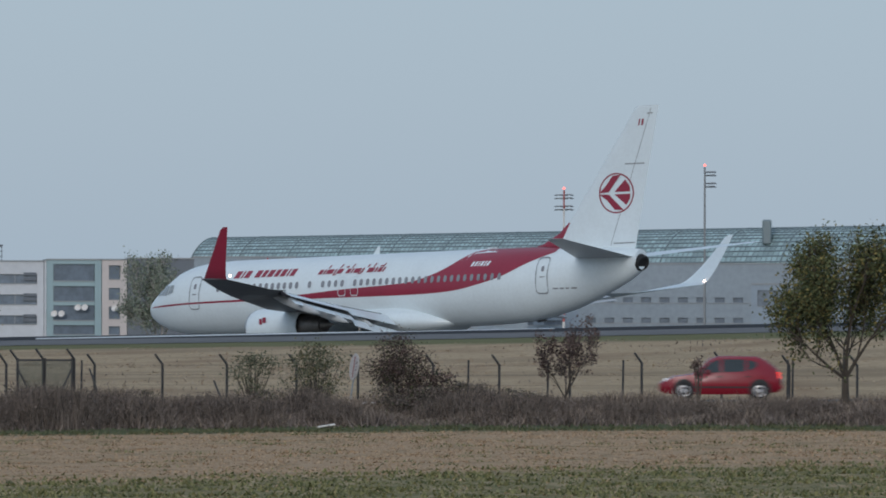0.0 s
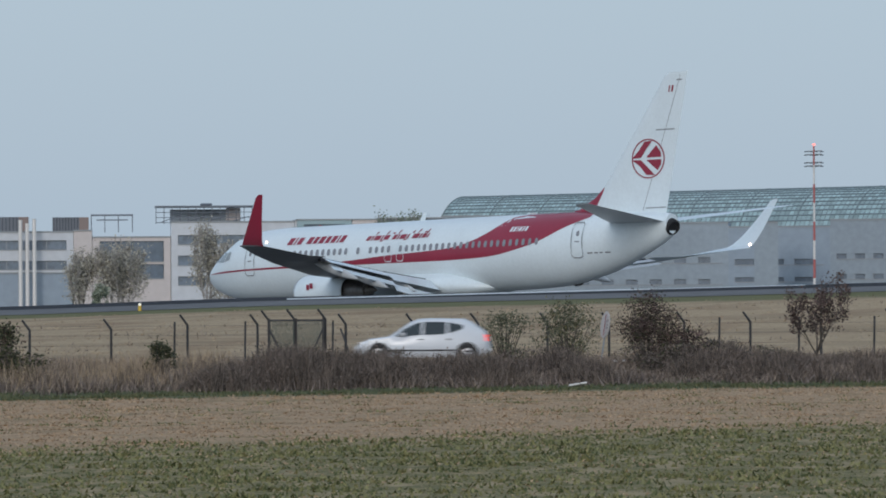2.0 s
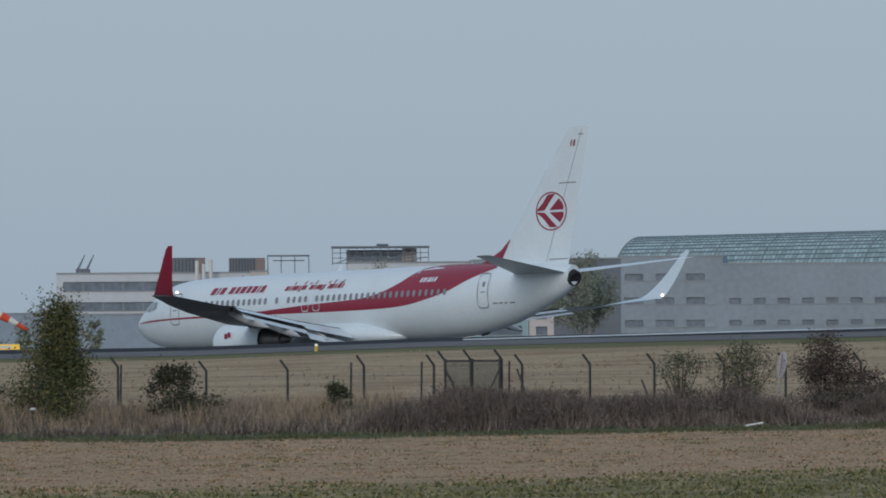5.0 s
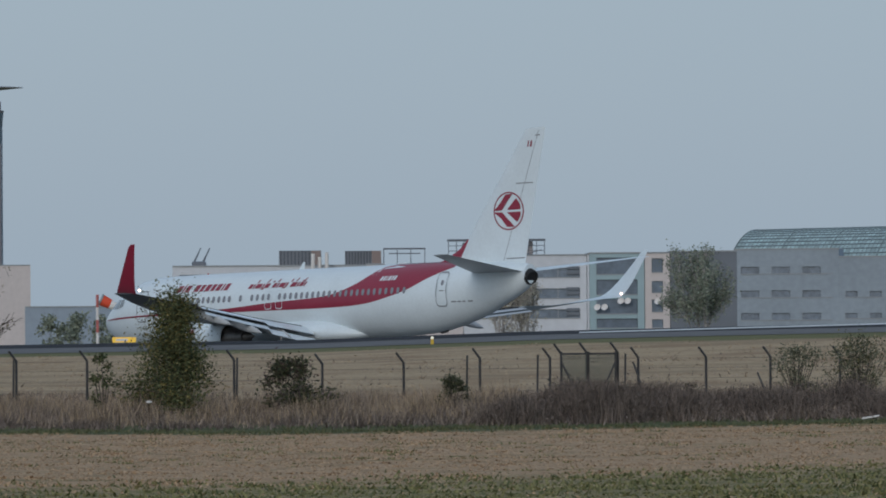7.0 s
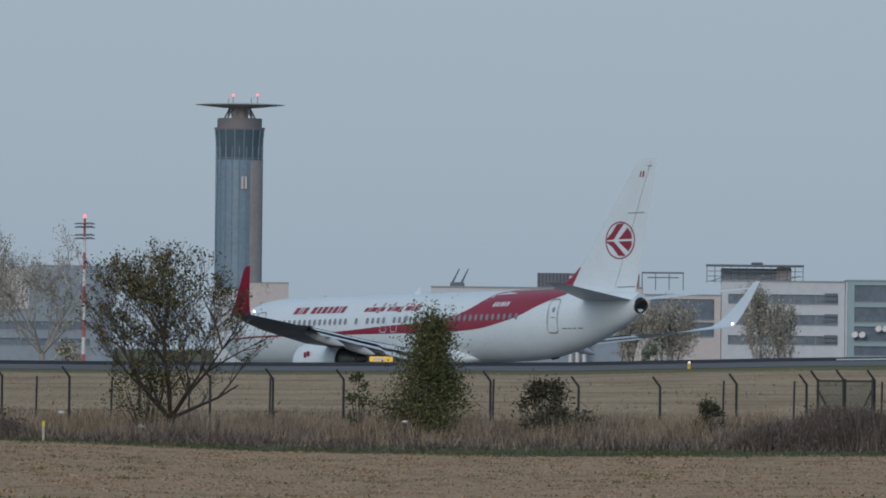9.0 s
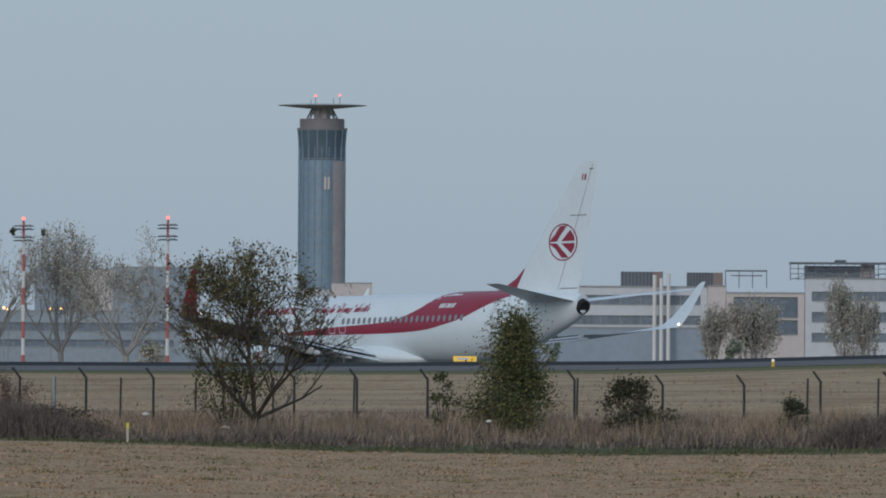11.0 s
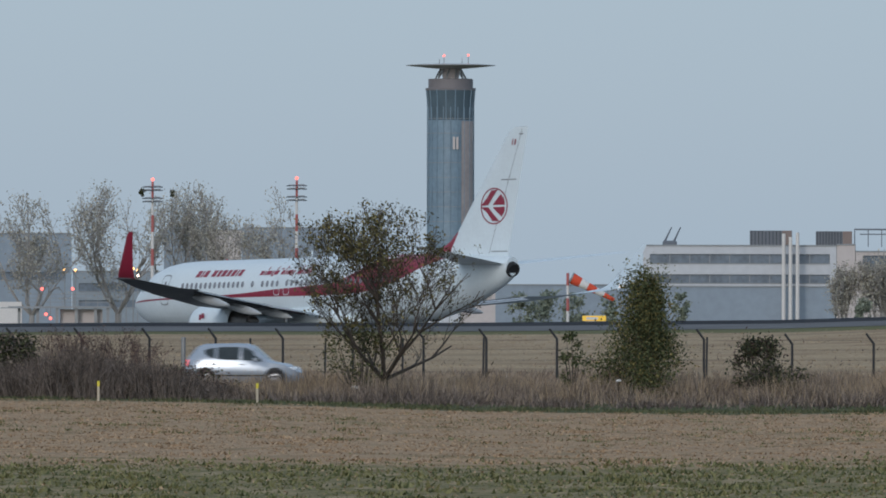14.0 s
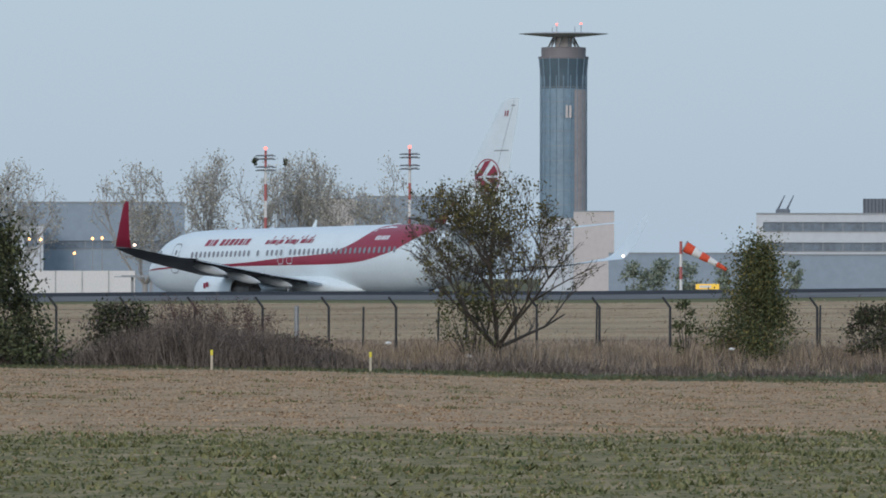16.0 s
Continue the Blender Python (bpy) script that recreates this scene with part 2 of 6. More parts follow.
# ---- the airliner ----
# Stations run aft from the nose; the thing's origin is on the ground below station 20, x forward, y to port.
HULL = [(0.0, 2.95, 0.04, 0.04), (0.12, 2.95, 0.32, 0.30), (0.4, 2.96, 0.55, 0.56), (0.9, 2.99, 0.83, 0.86), (1.5, 3.06, 1.10, 1.14), (2.2, 3.16, 1.35, 1.42),
        (3.0, 3.30, 1.58, 1.68), (4.0, 3.39, 1.73, 1.86), (5.2, 3.43, 1.83, 1.96), (6.8, 3.45, 1.88, 2.0), (15, 3.45, 1.88, 2.0), (24.5, 3.45, 1.88, 2.0),
        (26.5, 3.45, 1.87, 2.0), (28.5, 3.47, 1.8, 1.97), (29.5, 3.49, 1.73, 1.94), (30.5, 3.53, 1.64, 1.89), (31.5, 3.60, 1.53, 1.79), (33.0, 3.735, 1.34, 1.625), (34.5, 3.925, 1.12, 1.375),
        (36.0, 4.155, 0.87, 1.075), (37.0, 4.315, 0.66, 0.85), (37.6, 4.44, 0.53, 0.68), (37.95, 4.53, 0.44, 0.54)]


def hull(x):
    xs = [h[0] for h in HULL]
    return [float(np.interp(x, xs, [h[k] for h in HULL])) for k in (1, 2, 3)]


def skin(x, z, side=1, out=0.012):
    """The point of the hull's skin at station x and height z."""
    zc, w, h = hull(x)
    s = min(0.999, max(-0.999, (z - zc) / h))
    return Vector((20 - x, side * (w * math.sqrt(1 - s * s) + out), z + out * s))


def patch(bm, x0, x1, low, high, side=1, nx=24, nz=4, out=0.012):
    """A sheet on the skin between two height curves."""
    grid = []
    for i in range(nx + 1):
        x = x0 + (x1 - x0) * i / nx
        grid.append([bm.verts.new(skin(x, low(x) + (high(x) - low(x)) * k / nz, side, out)) for k in range(nz + 1)])
    for a, b in zip(grid, grid[1:]):
        for k in range(nz):
            bm.faces.new((a[k], b[k], b[k + 1], a[k + 1]))
    return bm


def curve(*pairs):
    """A smooth curve through (x, y) pairs."""
    xs, ys = [p[0] for p in pairs], [p[1] for p in pairs]

    def at(x):
        i = min(max(int(np.searchsorted(xs, x)) - 1, 0), len(xs) - 2)
        t = min(1, max(0, (x - xs[i]) / (xs[i + 1] - xs[i])))
        def slope(k):
            a, b = max(k - 1, 0), min(k + 1, len(xs) - 1)
            return (ys[b] - ys[a]) / (xs[b] - xs[a])
        h = xs[i + 1] - xs[i]
        return (2 * t**3 - 3 * t**2 + 1) * ys[i] + (t**3 - 2 * t**2 + t) * h * slope(i) + (3 * t**2 - 2 * t**3) * ys[i + 1] + (t**3 - t**2) * h * slope(i + 1)
    return at


def aerofoil(le, te, thick, n=7):
    """A ring round a wing section from its leading to its trailing edge."""
    le, te = Vector(le), Vector(te)
    pts = []
    for k in range(n + 1):
        s = (1 - math.cos(math.pi * k / n)) / 2
        pts.append((s, thick * 2.9 * (0.2969 * math.sqrt(s) - 0.126 * s - 0.3516 * s * s + 0.2843 * s**3 - 0.1015 * s**4)))
    return [(le.lerp(te, s), u) for s, u in pts]


def section(le, te, thick, up=(0, 0, 1), n=7):
    up = Vector(up).normalized()
    pts = aerofoil(le, te, thick, n)
    return [p + up * u * 1.15 for p, u in pts] + [p - up * u * 0.85 for p, u in reversed(pts[1:-1])]


def at(x, y, z):
    return Vector((20 - x, y, z))


def decal(bm, pts, side=1, out=0.016):
    """A small flat shape on the skin from (station, height) corners."""
    bm.faces.new([bm.verts.new(skin(x, z, side, out)) for x, z in pts])


def rounded(cx, cz, w, h, n=3, c=0.45):
    r = min(w, h) * c
    out = []
    for sx, sz, a0 in ((1, 1, 0), (-1, 1, 90), (-1, -1, 180), (1, -1, 270)):
        for k in range(n + 1):
            a = radians(a0 + 90 * k / n)
            out.append((cx + sx * (w / 2 - r) + r * math.cos(a), cz + sz * (h / 2 - r) + r * math.sin(a)))
    return out


def outline(bm, pts, width=0.05, side=1, out=0.035):
    dense = []
    for p, q in zip(pts, pts[1:] + pts[:1]):
        m = max(1, int(math.dist(p, q) / 0.15))
        dense += [(p[0] + (q[0] - p[0]) * k / m, p[1] + (q[1] - p[1]) * k / m) for k in range(m)]
    pts = dense
    cx, cz = sum(p[0] for p in pts) / len(pts), sum(p[1] for p in pts) / len(pts)
    inner = []
    for x, z in pts:
        d = math.hypot(x - cx, z - cz)
        inner.append((x - (x - cx) / d * width, z - (z - cz) / d * width))
    n = len(pts)
    a, b = [bm.verts.new(skin(x, z, side, out)) for x, z in pts], [bm.verts.new(skin(x, z, side, out)) for x, z in inner]
    for k in range(n):
        bm.faces.new((a[k], a[(k + 1) % n], b[(k + 1) % n], b[k]))


PALEGREY = mat("pale_grey_paint", (0.5, 0.53, 0.55), 0.35, vary=0.08, scale=0.6, fine=8)
HOTMETAL = mat("heat_stained_metal", (0.2, 0.185, 0.17), 0.45, 0.6, vary=0.3, scale=3, fine=14)
SCREEN = mat("pale_screen_glass", (0.3, 0.33, 0.34), 0.15, vary=0.2, scale=3)
WING_LE = [(1.6, 14.5), (17.1, 23.2)]
WING_TE = [(1.6, 21.7), (5.7, 21.9), (17.1, 25.1)]
WING_Z = [(1.6, 2.1), (17.1, 3.84)]
FLAP_BACK = 0.80  # where the flaps begin, along the chord


def build_airliner():
    plane = empty("airliner")
    tagged(plane, "white and red twin-engine airliner rolling along the runway", "airplane")
    n = 40
    bm = bmesh.new()
    rings = []
    fine = []
    for (x0, *_), (x1, *_) in zip(HULL, HULL[1:]):
        m = max(2, int((x1 - x0) / 0.8))
        fine += [x0 + (x1 - x0) * k / m for k in range(m)]
    for x in fine + [37.95]:
        zc, w, h = hull(x)
        rings.append([at(x, w * math.cos(k * math.tau / n), zc + h * math.sin(k * math.tau / n)) for k in range(n)])
    loft(bm, rings)
    fus = part("fuselage", bm, WHITE, plane, "glossy white fuselage", smooth=True)
    # exhaust in the tail cone
    bm = bmesh.new()
    # the ring and its recessed end are one black
    lathe(bm, [(-0.35, 0.44), (0.1, 0.43), (0.16, 0.4), (0.17, 0.31), (0.1, 0.28), (0.09, 0.01)], at(37.93, 0, 4.37), (-1, 0, -0.45), 18)
    part("tail_exhaust", bm, RUBBER, plane, "dark exhaust")
    # livery
    bm = bmesh.new()
    lo = curve((0.8, 3.06), (2.6, 3.09), (5.5, 3.16), (13.5, 3.18), (21.5, 3.16), (24.2, 3.2), (25.9, 3.3), (27.2, 3.49), (29.2, 3.92), (30.9, 4.58), (32.6, 5.15))
    hi = curve((0.8, 3.1), (2.6, 3.18), (5.5, 3.25), (10.4, 3.31), (13.6, 3.4), (17.1, 3.59), (21.5, 3.76), (22.8, 3.89), (24, 4.15), (25.1, 4.54), (25.9, 5.0), (26.4, 5.28), (27.2, 5.38))
    top = lambda x: min(hi(x) if x < 27.2 else 5.38, hull(x)[0] + hull(x)[2] * 0.992)
    low = lambda x: min(lo(x), top(x) - 0.01)
    patch(bm, 0.8, 32.4, low, top, 1, 110, 8)
    patch(bm, 0.8, 32.4, low, top, -1, 110, 8)
    part("red_stripe", bm, RED, plane, "dark red stripe that sweeps up to the fin", smooth=True)
    bm = bmesh.new()
    crown = lambda x: hull(x)[0] + hull(x)[2] + 0.012
    grid = [[bm.verts.new((20 - x, y, crown(x) - 0.25 * y * y)) for y in (-0.3, 0, 0.3)] for x in [26.6 + 0.4 * k for k in range(15)]]
    for a, b in zip(grid, grid[1:]):
        for k in (0, 1):
            bm.faces.new((a[k], b[k], b[k + 1], a[k + 1]))
    part("crown_stripe", bm, RED, plane, smooth=True)
    # cabin windows
    first = None
    xs = [7.35 + 0.481 * k for k in range(14)] + [14.62] + [15.66 + 0.505 * k for k in range(4)] + [18.16 + 0.498 * k for k in range(23)]
    for k, x in enumerate(xs):
        bm = bmesh.new()
        if first is None:
            decal(bm, rounded(0 + xs[0], 3.92, 0.25, 0.36), 1, 0.022)
            first = part("cabin_window", bm, PANE, plane, "small grey cabin window")
        else:
            bm.free()
            ob = new("cabin_window", first.data)
            ob.parent = plane
            zc, w, h = hull(x)
            z0, w0, h0 = hull(xs[0])
            off = skin(x, 3.92, 1, 0) - skin(xs[0], 3.92, 1, 0)
            ob.location = (off.x, off.y + 0.004, 0)
    # doors and hatches
    for x, z, w, h, nm in ((5.42, 3.74, 0.85, 1.75, "front_door"), (32.05, 3.88, 0.8, 1.85, "rear_door"), (17.18, 3.76, 0.6, 1.05, "overwing_hatch"), (18.16, 3.76, 0.6, 1.05, "overwing_hatch")):
        bm = bmesh.new()
        outline(bm, rounded(x, z, w, h, 3, 0.25), 0.05 if "door" in nm else 0.045, 1, 0.06 if nm == "rear_door" else 0.03)
        part(nm, bm, LINE if "door" in nm else WHITE, plane, "outline of a closed door")
        if "door" in nm:
            bm = bmesh.new()
            decal(bm, rounded(x, z + 0.35, 0.2, 0.3), 1, 0.02)
            part("door_window", bm, PANE, plane)
            bm = bmesh.new()
            decal(bm, [(x - 0.16, z - 0.05), (x + 0.16, z - 0.05), (x + 0.16, z - 0.1), (x - 0.16, z - 0.1)], 1, 0.02)
            part("door_handle", bm, LINE, plane)
    # flight deck glazing
    for pts in ([(1.9, 3.72), (2.75, 3.68), (2.95, 4.2), (2.45, 4.22)], [(2.85, 3.7), (3.4, 3.82), (3.4, 4.22), (3.05, 4.2)], [(1.4, 3.68), (1.84, 3.72), (2.38, 4.24), (2.15, 4.28)]):
        bm = bmesh.new()
        decal(bm, pts, 1, 0.03)
        part("windscreen", bm, SCREEN, plane, "flight deck window")
    # the name on the side, as slanted bars
    def bars(name, spans, z, h, material, lean=0.35):
        """Blocks of the size and slant of the characters, with no letters in them."""
        for x, w in spans:
            bm = bmesh.new()
            decal(bm, [(x, z), (x + w, z), (x + w + lean * h, z + h), (x + lean * h, z + h)], 1, 0.02)
            part(name, bm, material, plane)
    def run_of(x, widths, z, h, gap, name, material, lean=0.35):
        for w in widths:
            if w > 0:
                bars(name, [(x, w)], z, h, material, lean)
            x += abs(w) + (gap if w > 0 else 0)
    run_of(8.4, [0.42, 0.13, 0.4, -0.28, 0.42, 0.32, 0.42, 0.34, 0.38, 0.13, 0.36], 4.43, 0.37, 0.13, "name_bar", RED)
    run_of(15.05, [0.3, 0.12, 0.52, 0.12, 0.42, -0.22, 0.3, 0.12, 0.5, 0.14, -0.22, 0.5, 0.14, 0.3, 0.12], 4.44, 0.24, 0.09, "name_bar", RED, 0.5)
    for x, z, w, h in ((15.7, 4.74, 0.1, 0.16), (16.25, 4.36, 0.24, 0.06), (16.6, 4.72, 0.1, 0.2), (17.55, 4.72, 0.1, 0.2), (17.1, 4.74, 0.2, 0.07), (18.2, 4.37, 0.24, 0.06), (18.75, 4.72, 0.12, 0.14), (19.2, 4.72, 0.1, 0.2), (19.75, 4.72, 0.3, 0.07), (19.95, 4.7, 0.1, 0.2)):
        bars("name_bar", [(x, w)], z, h, RED, 0.5)
    run_of(26.8, [0.16, 0.16, 0.08, 0.18, 0.12, 0.16], 4.5, 0.25, 0.09, "registration_bar", WHITE)
    bars("small_bar", [(32.7, 0.35), (33.15, 0.25), (33.5, 0.2), (33.85, 0.35)], 3.16, 0.06, LINE)
    # wing box fairing
    bm = bmesh.new()
    rings = []
    for x, w, zb, zt in ((11.6, 0.5, 1.5, 1.9), (12.6, 1.5, 1.25, 2.1), (14.5, 2.05, 1.05, 2.5), (19, 2.2, 0.98, 2.75), (21, 2.2, 1.0, 2.75), (22.4, 2.05, 1.08, 2.6), (23.4, 1.75, 1.2, 2.3), (24.2, 1.2, 1.4, 2.0), (24.8, 0.5, 1.6, 1.8)):
        zc, h = (zb + zt) / 2, (zt - zb) / 2
        rings.append([at(x, w * math.copysign(abs(math.cos(k * math.tau / 24)) ** 0.8, math.cos(k * math.tau / 24)), zc + h * math.sin(k * math.tau / 24)) for k in range(24)])
    loft(bm, rings)
    part("wing_fairing", bm, WHITE, plane, smooth=True)
    # wings, with the flaps cut away
    flaps = []
    for side, nm in ((1, "port"), (-1, "starboard")):
        bm = bmesh.new()
        rings = []
        for y in (1.0, 1.9, 3.5, 5.7, 8, 10.5, 11.45, 11.5, 13, 15, 16.4, 17.1):
            xl, xt, z = spread(y, WING_LE) if y > 1.6 else 14.0, spread(y, WING_TE), spread(y, WING_Z)
            if y < 1.6:
                z = 2.1
            cut = 0.82 if y < 11.48 else 1.0
            ch = xt - xl
            droop = 0.34 * min(1, max(0, (y - 4) / 4)) * (1 - max(0, y - 14) / 3.1)
            rings.append(section(at(xl, side * y, z - droop), at(xl + ch * cut, side * y, z + (0.08 if y < 12 else -0.06)), 0.055 * ch if y < 12 else 0.06 * ch))
        loft(bm, rings)
        # port wing coloured for its shaded underside, starboard for its lit top
        wing = part("wing", bm, WINGSHADE if side > 0 else WHITE, plane, "swept wing", smooth=True)
        # winglet, blended into the tip
        bm = bmesh.new()
        rings = []
        for s in (0, 0.12, 0.25, 0.4, 0.6, 0.8, 0.95, 1.0):
            y = 17.0 + 1.06 * s ** 0.8 if s else 17.0
            z = 3.84 + 2.55 * s ** 1.25
            xl, xt = 23.3 + 2.55 * s, 25.05 + 1.3 * s
            if s == 1.0:
                xl += 0.15
            up = Vector((0, -side * min(1, s * 3), 1 - min(0.85, s * 2.6)))
            rings.append(section(at(xl, side * y, z), at(xt, side * y, z - 0.1 * (1 - s)), 0.1 - 0.04 * s, up))
        loft(bm, rings)
        part("winglet", bm, RED if side > 0 else WHITE, plane, "upswept dark red winglet" if side > 0 else "upswept white winglet", smooth=True)
        bm = bmesh.new()
        bmesh.ops.create_icosphere(bm, subdivisions=2, radius=0.07, matrix=Matrix.Translation(at(25.25, side * 16.95, 3.95)))
        part("wingtip_lamp", bm, STROBE, plane, "glowing white wingtip lamp")
        # flaps: inboard and outboard, each a main panel with a rear vane
        for ya, yb in ((2.2, 5.6), (5.8, 11.4)):
            for k in (0, 1):
                bm = bmesh.new()
                rings = []
                ym = (ya + yb) / 2
                def hinge(y, side=side, k=k):
                    xl, xt = spread(y, WING_LE), spread(y, WING_TE)
                    ch = xt - xl
                    return at(xl + ch * 0.82, side * y, spread(y, WING_Z) + 0.04)
                o = hinge(ym)
                for j in range(6):
                    y = ya + (yb - ya) * j / 5
                    ch = spread(y, WING_TE) - spread(y, WING_LE)
                    a = hinge(y)
                    c0, c1 = (0.0, 0.17) if k == 0 else (0.16, 0.26)
                    rings.append(section(a + Vector((-ch * c0, 0, -0.01 - 0.06 * k)) - o, a + Vector((-ch * c1, 0, -0.05 - 0.06 * k)) - o, (0.019 - 0.006 * k) * ch))
                loft(bm, rings)
                # starboard flaps greyer, painting the shaded line under that wing
                flap = part("flap" if k == 0 else "flap_vane", bm, WHITE if side > 0 else BELLY, plane, "trailing-edge flap", smooth=True)
                axis = hinge(yb) - hinge(ya)
                flaps.append((flap, o, k, axis if axis.y > 0 else -axis))
            # a dark strip stands in for the shade inside the slot
            bm = bmesh.new()
            loft(bm, [[hinge(y) + Vector((dx, 0, dz)) for dx, dz in ((0.12, 0.02), (0.12, -0.16), (-0.1, -0.16), (-0.1, 0.02))] for y in (ya, (ya + yb) / 2, yb)])
            part("slot_shade", bm, DARKGREY, plane, "dark strip painting the shade in the flap slot")
        # flap track fairings, drooping with the flaps
        for y, xt, zt in ((4.5, 22.6, 2.06), (7.6, 24.0, 2.2), (10.5, 25.0, 2.62)) if side > 0 else ((7.8, 24.3, 2.5),):
            o = at(xt - 2.6, side * y, zt + 0.16)
            bm = bmesh.new()
            lathe(bm, [(-1.3, 0.03), (-0.9, 0.11), (-0.2, 0.19), (0.7, 0.22), (1.5, 0.19), (2.2, 0.11), (2.6, 0.02)], (0, 0, 0), (-1, 0, -0.12), 12)
            bmesh.ops.scale(bm, vec=(1, 0.75, 1.15), verts=bm.verts)
            fairing = part("flap_fairing", bm, PALEGREY, plane, "pale flap track fairing", smooth=True)
            flaps.append((fairing, o, 2, Vector((0, 1, 0))))
        # engine
        bm = bmesh.new()
        c = at(13.8, side * 4.83, 1.55)
        lathe(bm, [(0.9, 0.7), (0.25, 0.80), (0.03, 0.86), (-0.02, 0.92), (0.05, 0.98), (0.4, 1.07), (1.2, 1.1), (2.4, 1.08), (3.4, 0.97), (3.9, 0.86), (3.88, 0.8), (3.2, 0.74)], c, (-1, 0, 0.02), 28)
        nac = part("engine_cowl", bm, WHITE, plane, "white engine cowl with a bare metal lip", smooth=True)
        bm = bmesh.new()
        lathe(bm, [(-0.03, 0.9), (-0.035, 0.92), (0.04, 0.985), (0.2, 1.032), (0.2, 1.02)], c, (-1, 0, 0.02), 28)
        part("intake_lip", bm, METAL, nac, "bare metal intake lip", smooth=True)
        bm = bmesh.new()
        lathe(bm, [(3.0, 0.72), (3.9, 0.66), (4.7, 0.52), (5.2, 0.42), (5.2, 0.3), (5.9, 0.04)], c, (-1, 0, 0.02), 20)
        part("exhaust_nozzle", bm, HOTMETAL, nac, "dark metal exhaust nozzle", smooth=True)
        bm = bmesh.new()
        loft(bm, [section(at(14.9 + 0.5 * k, side * 4.83, 2.5 + 0.04 * k), at(18.2 - 0.1 * k, side * 4.83, 2.1 + 0.25 * k), 0.14, (0, 1, 0)) for k in range(3)])
        part("pylon", bm, WHITE, plane, smooth=True)
        bm = bmesh.new()
        box(bm, (c.x - 1.55, c.y + side * 1.1 - 0.012, 1.78), (c.x - 1.35, c.y + side * 1.1 + 0.015, 2.08))
        box(bm, (c.x - 1.85, c.y + side * 1.1 - 0.012, 1.86), (c.x - 1.62, c.y + side * 1.1 + 0.015, 2.14))
        part("cowl_badge", bm, RED, nac, "small red badge")
        # tailplane
        bm = bmesh.new()
        rings = []
        for s in (0, 0.3, 0.6, 0.9, 0.985, 1.0):
            y = 0.3 + 6.85 * s
            xl, xt = 33.6 + 4.8 * s + (0.35 if s == 1 else 0), 37.7 + 1.85 * s
            z = 4.66 + 0.82 * s
            rings.append(section(at(xl, side * y, z), at(xt, side * y, z), 0.05 * (xt - xl)))
        loft(bm, rings)
        # port grey, starboard white: shaded and lit faces put into the paint
        part("tailplane", bm, BELLY if side > 0 else WHITE, plane, "swept tailplane", smooth=True)
        # main gear
        gear = bmesh.new()
        tube(gear, at(19.6, side * 2.86, 2.2), at(19.6, side * 2.86, 0.56), 0.12, 0.1, 10)
        tube(gear, at(19.6, side * 2.4, 0.56), at(19.6, side * 3.3, 0.56), 0.07, 0.07, 8)
        leg = part("main_gear", gear, METAL, plane, "landing gear leg")
        for dy in (-0.43, 0.43):
            bm = bmesh.new()
            lathe(bm, [(-0.2, 0.3), (-0.2, 0.48), (-0.14, 0.56), (0.14, 0.56), (0.2, 0.48), (0.2, 0.3)], at(19.6, side * 2.86 + dy, 0.56), (0, 1, 0), 20)
            part("wheel", bm, RUBBER, leg, "black tyre")
    gear = bmesh.new()
    tube(gear, at(4.0, 0, 1.9), at(4.0, 0, 0.34), 0.09, 0.08, 10)
    leg = part("nose_gear", gear, METAL, plane, "nose gear leg")
    for dy in (-0.2, 0.2):
        bm = bmesh.new()
        lathe(bm, [(-0.1, 0.2), (-0.1, 0.29), (0, 0.34), (0.1, 0.29), (0.1, 0.2)], at(4.0, dy, 0.34), (0, 1, 0), 16)
        part("wheel", bm, RUBBER, leg, "black tyre")
    # fin, with its red root fillet
    bm = bmesh.new()
    rings = []
    for s in (0, 0.12, 0.3, 0.5, 0.7, 0.9, 0.985, 1.0):
        z = 4.85 + 7.58 * s
        rings.append(section(at(31.1 + 6.65 * s + (0.2 if s == 1 else 0), 0, z), at(37.45 + 1.95 * s, 0, z), 0.055 * (6.15 - 4.6 * s), (0, 1, 0)))
    loft(bm, rings)
    fin = part("fin", bm, WHITE, plane, "tall white tail fin", smooth=True)
    bm = bmesh.new()
    loft(bm, [section(at(28.8, 0, 5.15), at(35, 0, 5.15), 0.2, (0, 1, 0)), section(at(30.7, 0, 5.55), at(34.4, 0, 5.55), 0.2, (0, 1, 0)), section(at(31.9, 0, 6.08), at(33.4, 0, 6.08), 0.14, (0, 1, 0)), section(at(32.6, 0, 6.6), at(33.0, 0, 6.6), 0.06, (0, 1, 0))])
    part("fin_fillet", bm, RED, plane, "dark red fillet before the fin", smooth=True)
    # round emblem on the fin, as plain shapes
    def fin_y(x, z):
        s = (z - 4.85) / 7.58
        xl, xt = 31.1 + 6.65 * s, 37.45 + 1.95 * s
        c = min(0.999, max(0.001, (x - xl) / (xt - xl)))
        u = 0.055 * (6.15 - 4.6 * s) * 2.9 * (0.2969 * math.sqrt(c) - 0.126 * c - 0.3516 * c * c + 0.2843 * c**3 - 0.1015 * c**4)
        return u * 1.15 + 0.012
    ex, ez, er = 36.24, 8.0, 1.04
    bm = bmesh.new()
    m = 40
    ra = [bm.verts.new(at(ex + er * 1.22 * math.cos(k * math.tau / m), fin_y(ex + er * 1.22 * math.cos(k * math.tau / m), ez + er * math.sin(k * math.tau / m)), ez + er * math.sin(k * math.tau / m))) for k in range(m)]
